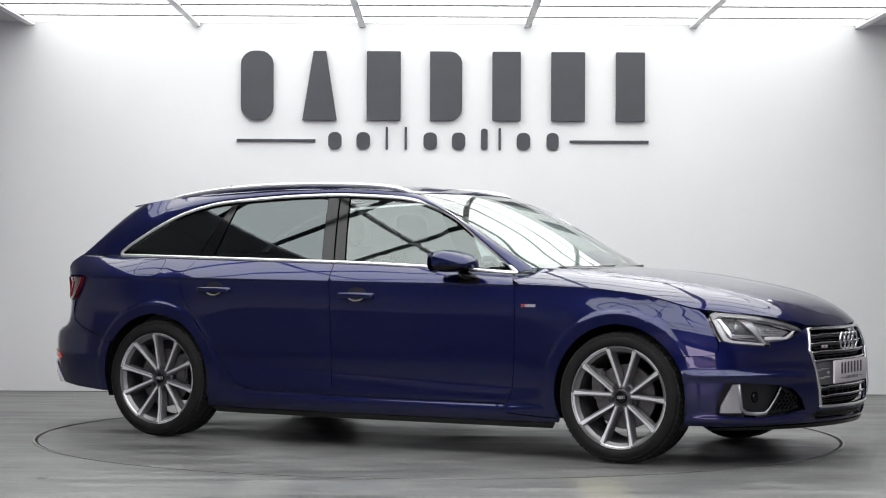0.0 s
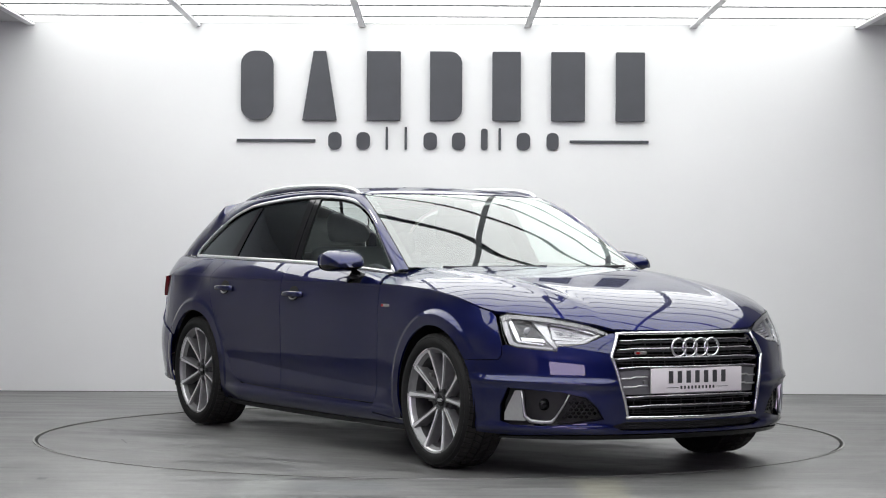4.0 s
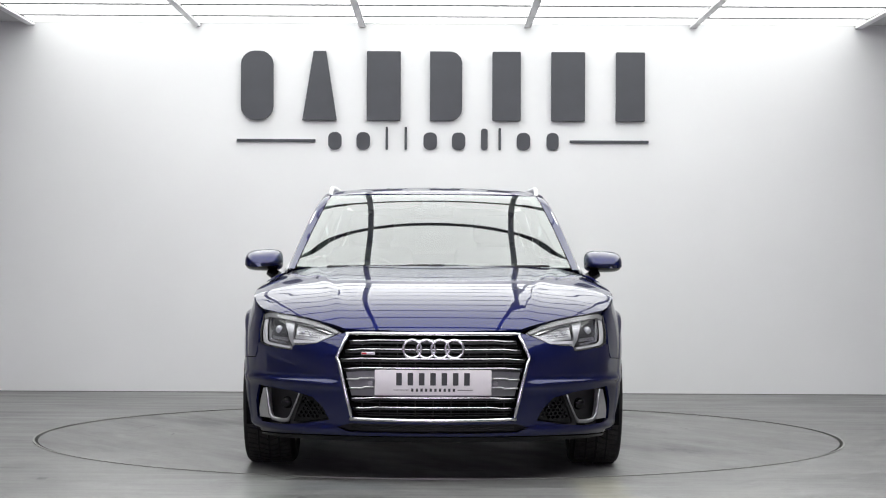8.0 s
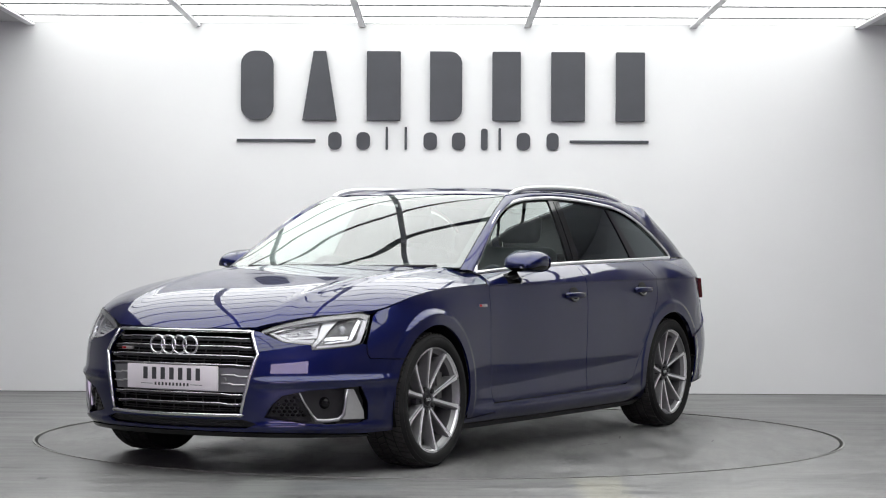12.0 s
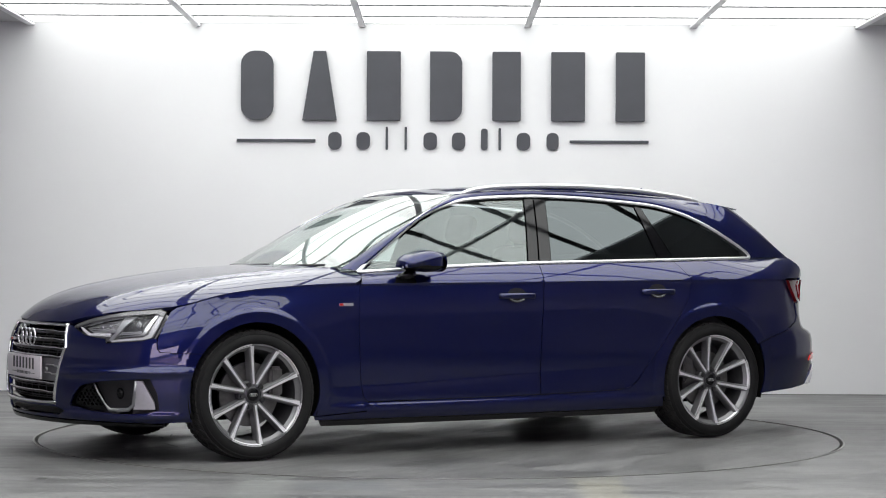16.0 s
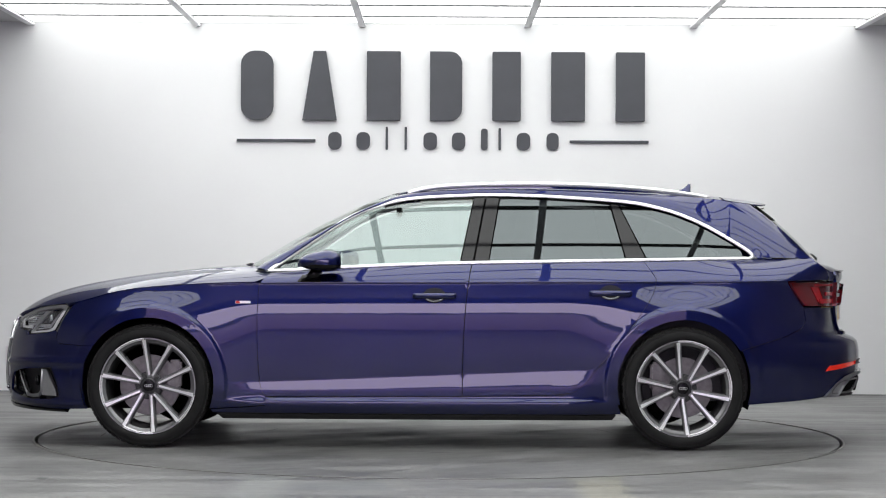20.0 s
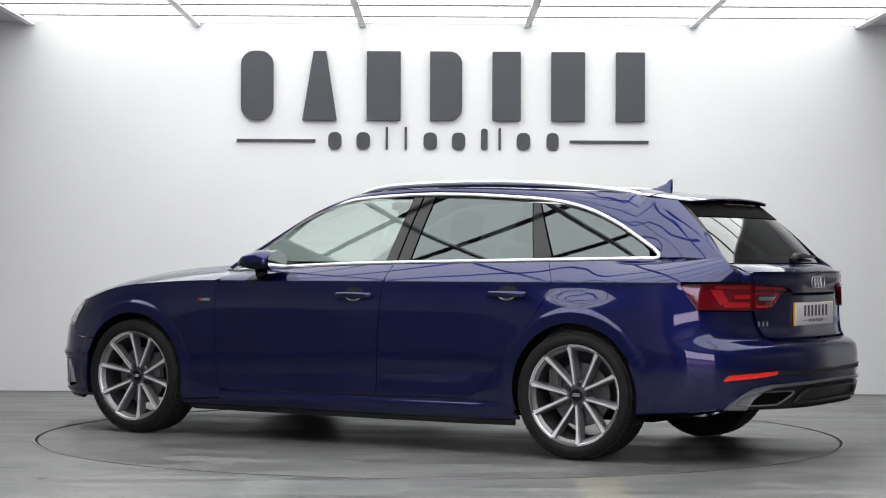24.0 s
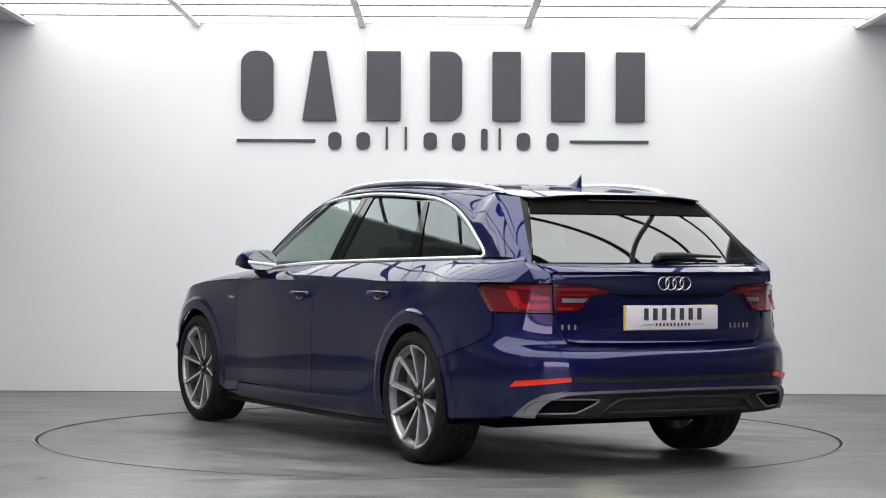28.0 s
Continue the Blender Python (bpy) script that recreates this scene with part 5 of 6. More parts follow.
def build_nose():
    X = lambda x, z: angle_x(nose, x, z)
    A = lambda y, z: angle_y(nose, y, z)
    N = lambda y, z, out=0.0: tuple(float(np.ravel(c)[0]) for c in off_nose(np.array([A(y, z)]), np.array([z]), out))
    deep = lambda out: (lambda a, z: off_nose(a, z, out))
    lamp_low = [(A(y, z), z) for y, z in reversed(HEAD[7:])]
    b = [(0.0, 0.672), (A(0.36, 0.674), 0.674), (A(0.42, 0.664), 0.664)] + lamp_low[1:] + [(X(x, z), z) for x, z in ((1.9015, 0.606), (1.906, 0.585), (1.906, 0.564), (1.894, 0.5425), (1.84, 0.539), (1.79, 0.536), (1.74, 0.5345), (1.698, 0.5335), (1.722, 0.495))]
    b += [(X(x, z), z) for x, z in ((1.740, 0.455), (1.753, 0.40), (1.758, 0.32), (1.745, 0.24), (1.733, 0.20))]
    b += [(A(0.78, 0.195), 0.195), (A(0.54, 0.205), 0.205), (0.0, 0.208)]
    slot = both([(0, 0.262), (A(0.37, 0.262), 0.262), (A(0.43, 0.245), 0.245), (A(0.38, 0.222), 0.222), (0, 0.220)])
    holes = [both([(A(y, z), z) for y, z in GRILLE])] + [[(k * A(y, z), z) for y, z in FOG] for k in (1, -1)] + [slot]
    bumper = skin("front_bumper", both(b), nose, M_PAINT, CAR, holes=holes, step=0.016, edge=0.02, lip=0.012, gap=0.0007)
    skin("lower_grille", slot, deep(-0.028), M_PLASTIC, bumper, "black lower grille", lip=0.0, gap=-0.004)
    for z in (0.232, 0.242, 0.252):
        tube("lower_slat", [N(y, z, -0.014) for y in np.linspace(-0.37, 0.37, 13)], 0.0025, M_PLASTIC, bumper)
    skin("front_splitter", both([(0.0, 0.206), (A(0.54, 0.203), 0.203), (A(0.80, 0.192), 0.192), (A(0.80, 0.180), 0.180), (A(0.54, 0.182), 0.182), (0.0, 0.184)]), deep(0.004), M_BLACK, bumper, "black front splitter", lip=0.08, gap=0.001)
    # grille
    g = both([(A(y, z), z) for y, z in GRILLE])
    grille = skin("grille", g, deep(-0.045), M_SHADOW, CAR, "black grille with bright bars and chrome frame", lip=0.0, gap=-0.004)
    gl = [(y, z) for y, z in GRILLE]
    loop = spline(gl, 3)
    loop = [(-y, z) for y, z in loop[::-1]][:-1] + loop[:-1]
    tube("grille_frame", [N(y, z, 0.002) for y, z in loop], 0.0085, M_CHROME, grille, "bright chrome grille frame", closed=True, sides=8)
    edge = lambda z: float(np.interp(z, [0.284, 0.30, 0.535, 0.56, 0.652, 0.664], [0.345, 0.366, 0.425, 0.433, 0.388, 0.362])) - 0.012
    for z in (0.640, 0.598, 0.555, 0.512, 0.378, 0.334):
        e = edge(z)
        pts = [(y, z + (0.0025 if abs(y) < e - 0.085 else -0.0025 if abs(y) > e - 0.055 else 0)) for y in np.linspace(-e, e, 29)]
        bar = tube("grille_bar", [N(y, zz, -0.012) for y, zz in pts], 0.0040, M_CHROME, grille, "bright grille bar", sides=6, flat=1.4)
        tube("grille_blade", [N(y, zz - 0.008, -0.022) for y, zz in pts], 0.006, M_LAMPDARK, grille, "grey grille blade", sides=6, flat=1.2)
    skin("grille_panel", [(A(y, z), z) for y, z in ((-edge(0.505), 0.505), (edge(0.505), 0.505), (edge(0.385), 0.385), (-edge(0.385), 0.385))], deep(-0.022), M_WHEELSILVER, grille, "silver grille panel behind the plate", lip=0.0)
    for z in (0.465, 0.425):
        for k in (1, -1):
            pts = [(k * y, z + (0.003 if y < edge(z) - 0.06 else -0.003)) for y in np.linspace(0.268, edge(z), 9)]
            tube("grille_ledge", [N(y, zz, -0.018) for y, zz in pts], 0.004, M_ALU, grille, sides=6)
    for k in (1, -1):
        bm = bmesh.new()
        bmesh.ops.create_cone(bm, cap_ends=True, segments=20, radius1=0.011, radius2=0.010, depth=0.012, matrix=Matrix.Translation(N(k * 0.285, 0.445, -0.012)) @ Matrix.Rotation(radians(90), 4, "Y"))
        part("parking_sensor", bm, M_WHEEL, grille, "round grey parking sensor", smooth=True)
    for z in (0.620, 0.577, 0.534, 0.356, 0.306, 0.296):
        tube("grille_mesh_bar", [N(y, z, -0.035) for y in np.linspace(-edge(z), edge(z), 15)], 0.003, M_PLASTIC, grille, sides=6)
    for y in np.linspace(-0.33, 0.33, 9):
        tube("grille_mesh_rib", [N(y, z, -0.036) for z in np.linspace(0.292, 0.655, 9)], 0.0028, M_PLASTIC, grille, sides=6, up=(0, 1, 0))
    plate(2.298, 0.449, 1, grille)
    rings(2.283, 0.599, 0.0405, 0.0062, 0.0631, 1, grille)
    x0 = N(-0.30, 0.578, 0.0)[0]
    part("grille_badge", box_bm(x0 - 0.012, x0, -0.325, -0.262, 0.571, 0.584, 0.002), M_ALU, grille, "small silver badge")
    part("badge_mark", box_bm(x0, x0 + 0.001, -0.322, -0.300, 0.573, 0.582), M_RED, grille, "red badge end")
    for k in (1, -1):
        # fog pocket with honeycomb insert and bright surround
        back = skin("fog_pocket", [(k * A(y, z), z) for y, z in FOG], deep(-0.055), M_PLASTIC, bumper, "black bumper intake", lip=0.0, gap=-0.006)
        mesh_o = [(0.605, 0.388), (0.548, 0.370), (0.505, 0.33), (0.478, 0.278), (0.60, 0.257), (0.655, 0.256)]
        hexes = []
        for i in range(9):
            for j in range(8):
                cy, cz = 0.485 + 0.0215 * i + (0.01075 if j % 2 else 0), 0.266 + 0.0165 * j
                if inside(mesh_o, [(cy, cz)])[0] and edge_distance(mesh_o, [(cy, cz)])[0] > 0.013:
                    hexes.append([(k * A(cy + 0.0085 * math.cos(radians(60 * h + 30)), cz + 0.0075 * math.sin(radians(60 * h + 30))), cz + 0.0075 * math.sin(radians(60 * h + 30))) for h in range(6)])
        skin("honeycomb", [(k * A(y, z), z) for y, z in mesh_o], deep(-0.026), M_BLACK, bumper, "black honeycomb insert", holes=hexes, lip=0.012, step=0.03, edge=0.02, gap=0.0005)
        pts = [(0.772, 0.404), (0.766, 0.34), (0.757, 0.285), (0.738, 0.264), (0.70, 0.259), (0.668, 0.262), (0.655, 0.285), (0.628, 0.345), (0.612, 0.388)]
        tube("intake_trim", [N(k * y, z, -0.004) for y, z in pts], [0.006, 0.007, 0.009, 0.010, 0.010, 0.009, 0.0045, 0.0038, 0.0034], M_TRIM, bumper, "matt silver intake trim", sides=8)
        skin("intake_blade", [(k * A(y, z), z) for y, z in ((0.768, 0.405), (0.792, 0.404), (0.815, 0.30), (0.812, 0.262), (0.752, 0.262), (0.760, 0.30))], deep(-0.004), M_ALU, bumper, "matt silver intake blade", lip=0.02)
        bm = bmesh.new()
        bmesh.ops.create_uvsphere(bm, u_segments=20, v_segments=10, radius=0.028, matrix=Matrix.Translation(N(k * 0.705, 0.335, -0.048)) @ Matrix.Diagonal((0.6, 1, 1, 1)))
        part("intake_sensor", bm, M_BLACK, bumper, "round black sensor", smooth=True)
        # headlight: housing, reflectors and light guides behind a clear lens
        H = [(k * A(y, z), z) for y, z in HEAD]
        lamp = skin("headlight", H, deep(-0.055), M_LAMPBACK, CAR, "headlight with clear lens and silver inside", lip=0.0, gap=-0.002)
        skin("headlight_lens", H, deep(0.0), M_LENS, lamp, "clear lens", step=0.025, lip=0.004)
        tube("lamp_bezel", [N(k * y, z, -0.006) for y, z in HEAD], 0.0035, M_BLACK, lamp, "black lamp bezel", closed=True, sides=6)
        def facet(name, pts, out, m, label, lip=0.006):
            return skin(name, [(k * A(y, z), z) for y, z in pts], deep(out), m, lamp, label, step=0.03, lip=lip, gap=0.0)
        brow = HEAD[0:6]
        facet("lamp_brow", brow + [(y - 0.004, z - 0.020) for y, z in brow[::-1]], -0.007, M_WHEEL, "grey upper lamp rim", 0.010)
        # dark inner bay with fine ribs above the long light guide
        facet("lamp_bay", [(0.485, 0.671), (0.57, 0.702), (0.640, 0.716), (0.655, 0.650), (0.55, 0.642)], -0.034, M_LAMPGREY, "dull silver inner lamp bay")
        for j in range(4):
            z0 = 0.656 + 0.012 * j
            tube("lamp_rib", [N(k * y, z0 + 0.06 * (y - 0.52), -0.030) for y in np.linspace(0.53 - 0.005 * j, 0.635, 7)], 0.0016, M_LAMPBACK, lamp, "thin grey rib", sides=5)
        # bright hook of the light guide: along the inner lower edge and round the tip
        facet("light_guide", [(0.648, 0.636), (0.545, 0.634), (0.478, 0.664), (0.456, 0.666), (0.538, 0.624), (0.648, 0.620)], -0.014, M_GUIDE, "white light guide", 0.010)
        facet("light_guide", [(0.462, 0.670), (0.482, 0.671), (0.575, 0.706), (0.66, 0.722), (0.66, 0.730), (0.570, 0.716)], -0.018, M_SILVER, "bright upper lamp edge", 0.008)
        # slanted silver reflectors and the boxed main lamp
        facet("lamp_reflector", [(0.650, 0.722), (0.700, 0.730), (0.678, 0.640), (0.655, 0.600), (0.646, 0.606), (0.662, 0.650)], -0.024, M_LAMPGREY, "silver lamp reflector", 0.012)
        facet("lamp_box", [(0.705, 0.724), (0.762, 0.728), (0.766, 0.636), (0.688, 0.628)], -0.034, M_LAMPDARK, "dark boxed main lamp")
        facet("lamp_reflector", [(0.690, 0.648), (0.764, 0.652), (0.764, 0.636), (0.684, 0.630)], -0.026, M_SILVER, "silver lamp shelf", 0.010)
        for y, z, r in ((0.735, 0.688, 0.019), (0.612, 0.680, 0.010), (0.575, 0.672, 0.008)):
            bm = bmesh.new()
            bmesh.ops.create_uvsphere(bm, u_segments=18, v_segments=10, radius=r, matrix=Matrix.Translation(N(k * y, z, -0.032)) @ Matrix.Diagonal((0.5, 1, 1, 1)))
            part("lamp_projector", bm, M_LAMPLENS, lamp, "small round lamp lens", smooth=True)
        # outer corner: two upright guides that turn along the foot of the lamp
        facet("light_guide", [(0.786, 0.738), (0.799, 0.730), (0.806, 0.660), (0.801, 0.616), (0.78, 0.606), (0.665, 0.594), (0.662, 0.602), (0.775, 0.616), (0.790, 0.630), (0.792, 0.665)], -0.012, M_GUIDE, "white light guide", 0.010)
        facet("light_guide", [(0.770, 0.734), (0.780, 0.736), (0.783, 0.665), (0.778, 0.628), (0.690, 0.614), (0.690, 0.621), (0.768, 0.634)], -0.020, M_SILVER, "second bright lamp edge", 0.008)


def build_shell():
    """Dark inner shell: floor pan, wheel houses and bulkheads, so that no light passes through the car."""
    part("floor_pan", box_bm(-1.74, 1.95, -0.62, 0.62, 0.185, 0.26, 0.02), M_SHADOW, CAR)
    part("front_bulkhead", box_bm(1.0, 1.06, -0.80, 0.80, 0.24, 0.86, 0.01), M_SHADOW, CAR)
    part("crash_beam", box_bm(2.02, 2.10, -0.40, 0.40, 0.24, 0.62, 0.02), M_SHADOW, CAR)
    for s in (1, -1):
        for x in (FX, RX):
            v, f, n = [], [], 24
            for k in range(n + 1):
                a = radians(-20 + 220 * k / n)
                for y in (0.52, 0.885):
                    r = 0.358
                    v.append((x + r * math.cos(a), s * y, 0.338 + r * math.sin(a)))
            for k in range(n):
                f.append((2 * k, 2 * k + 1, 2 * k + 3, 2 * k + 2))
            mid = len(v)
            v.append((x, s * 0.52, 0.338))
            for k in range(n):
                f.append((2 * k, 2 * k + 2, mid))
            mesh_ob("wheel_house", v, f, M_SHADOW, CAR)


def build_wheel(x, s):
    w = None
    turn = {(FX, 1): 30, (RX, 1): 66, (FX, -1): 21, (RX, -1): 68}[(x, s)]      # how far each wheel stands turned
    where = pose(x, s * 0.785, HUB, 0, 0, 0 if s > 0 else 180)
    n = 72
    def lathe(name, prof, m, label="", seg=n):
        v, f = [], []
        for k in range(seg):
            a = 2 * math.pi * k / seg
            v += [(r * math.cos(a), y, r * math.sin(a)) for r, y in prof]
        c = len(prof)
        for k in range(seg):
            for i in range(c - 1):
                a, b = k * c + i, ((k + 1) % seg) * c + i
                f.append((a, a + 1, b + 1, b))
        ob = mesh_ob(name, v, f, m, w, label, smooth=True)
        ob.data.set_sharp_from_angle(angle=radians(38))
        return ob
    # the outer face looks along +y
    w = lathe("wheel", [(0.256, 0.094), (0.2565, 0.101), (0.254, 0.106), (0.249, 0.106), (0.245, 0.103), (0.243, 0.094), (0.236, 0.088), (0.226, 0.078)], M_WHEEL, "ten-spoke grey alloy wheel with bright-turned faces")
    w.parent = CAR
    w.matrix_basis = where
    lathe("tyre", [(0.236, -0.105), (0.262, -0.122), (0.295, -0.121), (0.314, -0.108), (0.3185, -0.085), (0.3195, -0.05), (0.320, 0.0), (0.3195, 0.05), (0.3185, 0.085), (0.314, 0.108), (0.304, 0.117), (0.300, 0.116), (0.290, 0.1215), (0.275, 0.1215), (0.262, 0.118), (0.2555, 0.112), (0.252, 0.104), (0.248, 0.100)], M_RUBBER)
    # tread: slanted blocks in four rows round the tyre
    v, f = [], []
    for row, (y0, y1, r0, r1, lean, count) in enumerate(((-0.100, -0.053, 0.3215, 0.3245, 0.030, 66), (-0.044, -0.006, 0.3248, 0.325, 0.055, 54), (0.006, 0.044, 0.325, 0.3248, -0.055, 54), (0.053, 0.100, 0.3245, 0.3215, -0.030, 66))):
        for k in range(count):
            a0 = 2 * math.pi * (k + 0.25 * row) / count
            wa = 2 * math.pi / count * 0.76
            b0 = len(v)
            for r_ in (0.0, -0.009):
                for a, y, r, l in ((a0, y0, r0, 0.0), (a0 + wa, y0, r0, 0.0), (a0 + wa, y1, r1, lean), (a0, y1, r1, lean)):
                    v.append(((r + r_) * math.cos(a + l), y, (r + r_) * math.sin(a + l)))
            f += [(b0, b0 + 1, b0 + 2, b0 + 3)] + [(b0 + i, b0 + 4 + i, b0 + 4 + (i + 1) % 4, b0 + (i + 1) % 4) for i in range(4)]
    mesh_ob("tread", v, f, M_TREAD, w, "worn tyre tread blocks")
    lathe("barrel", [(0.227, 0.079), (0.222, 0.06), (0.215, 0.02), (0.213, -0.10), (0.24, -0.108)], M_BARREL, "dark wheel barrel")
    lathe("rim_lip", [(0.2565, 0.1050), (0.2545, 0.1080), (0.2465, 0.1080), (0.2440, 0.1030)], M_WHEEL, "grey rim edge")
    # bright arcs of the rim between the pairs of spokes
    for j in range(5):
        v, f = [], []
        for i in range(13):
            a = radians(turn + 72 * j + 17 + 38 * i / 12)
            v += [(r * math.cos(a), y, r * math.sin(a)) for r, y in ((0.2395, 0.0965), (0.2440, 0.1068), (0.2535, 0.1092), (0.2560, 0.1070))]
        for i in range(12):
            f += [(4 * i + q, 4 * i + q + 1, 4 * i + q + 5, 4 * i + q + 4) for q in range(3)]
        mesh_ob("rim_face", v, f, M_CUT, w, "bright turned rim arc", smooth=True)
    # spokes: five splayed pairs
    for j in range(5):
        c0 = turn + 72 * j
        for d in (-1, 1):
            a0, a1 = radians(c0 + d * 9), radians(c0 + d * 17.5)
            pin, pout = Vector((0.046 * math.cos(a0), 0, 0.046 * math.sin(a0))), Vector((0.246 * math.cos(a1), 0, 0.246 * math.sin(a1)))
            ax = (pout - pin).normalized()
            sd = Vector((-ax.z, 0, ax.x))
            v = []
            for t, wd, face, deep in ((0.0, 0.012, 0.070, 0.026), (0.35, 0.0112, 0.078, 0.030), (0.75, 0.0118, 0.092, 0.040), (1.0, 0.016, 0.1035, 0.06)):
                c = pin.lerp(pout, t)
                v += [c - sd * (wd + 0.005) + Vector((0, deep, 0)), c - sd * wd + Vector((0, face - 0.004, 0)), c - sd * (wd - 0.004) + Vector((0, face, 0)),
                      c + sd * (wd - 0.004) + Vector((0, face, 0)), c + sd * wd + Vector((0, face - 0.004, 0)), c + sd * (wd + 0.005) + Vector((0, deep, 0))]
            f = [(6 * i + k, 6 * i + k + 1, 6 * i + k + 7, 6 * i + k + 6) for i in range(3) for k in range(5)] + [(0, 1, 2, 3, 4, 5), (18, 23, 22, 21, 20, 19)]
            mesh_ob("spoke", v, f, M_WHEEL, w)
            # turned face on the outer half of the spoke
            q = []
            for t, wd, face in ((0.04, 0.0052, 0.0712), (0.35, 0.0056, 0.0790), (0.75, 0.0064, 0.0930), (0.985, 0.010, 0.1045)):
                c = pin.lerp(pout, t) - sd * d * 0.0022
                q += [c - sd * wd + Vector((0, face, 0)), c + sd * wd + Vector((0, face, 0))]
            mesh_ob("spoke_face", q, [(2 * i, 2 * i + 1, 2 * i + 3, 2 * i + 2) for i in range(3)], M_CUT, w, "bright turned spoke face")
    lathe("hub", [(0.0, 0.066), (0.030, 0.066), (0.034, 0.070), (0.042, 0.066), (0.066, 0.058), (0.074, 0.050), (0.076, 0.02)], M_LAMPDARK, "dark hub")
    lathe("hub_cap", [(0.0, 0.0745), (0.026, 0.0735), (0.0295, 0.070), (0.0295, 0.06)], M_BLACK, "black centre cap", seg=32)
    for i in range(4):
        c = (i - 1.5) * 0.0095
        tube("cap_ring", [(c + 0.0068 * math.cos(2 * math.pi * k / 14), 0.0752, 0.0068 * math.sin(2 * math.pi * k / 14)) for k in range(14)], 0.0011, M_ALU, w, "small silver ring", closed=True, sides=5, up=(0, 1, 0))
    for j in range(5):
        a = radians(turn + 36 + 72 * j)
        bm = bmesh.new()
        bmesh.ops.create_cone(bm, cap_ends=True, segments=12, radius1=0.0125, radius2=0.0115, depth=0.012, matrix=Matrix.Translation((0.056 * math.cos(a), 0.071, 0.056 * math.sin(a))) @ Matrix.Rotation(radians(-90), 4, "X"))
        part("wheel_bolt", bm, M_PLASTIC, w, "dark wheel bolt")
    lathe("brake_disc", [(0.06, 0.018), (0.075, 0.02), (0.160, 0.02), (0.160, -0.005), (0.07, -0.005)], M_STEEL, "worn steel brake disc", seg=48)
    bm = bmesh.new()
    bmesh.ops.create_cube(bm, size=1.0, matrix=Matrix.LocRotScale((0.135 if (x > 0) != (s > 0) else -0.135, 0.022, 0.06), None, (0.07, 0.07, 0.15)))
    bmesh.ops.bevel(bm, geom=bm.edges[:], offset=0.012, segments=2, affect="EDGES")
    part("brake_caliper", bm, M_STEEL, w, "grey brake caliper", smooth=True)


build_sides()
build_top()
build_glass()
build_nose()
build_tail()
build_shell()
for _x in (FX, RX):
    for _s in (1, -1):
        build_wheel(_x, _s)


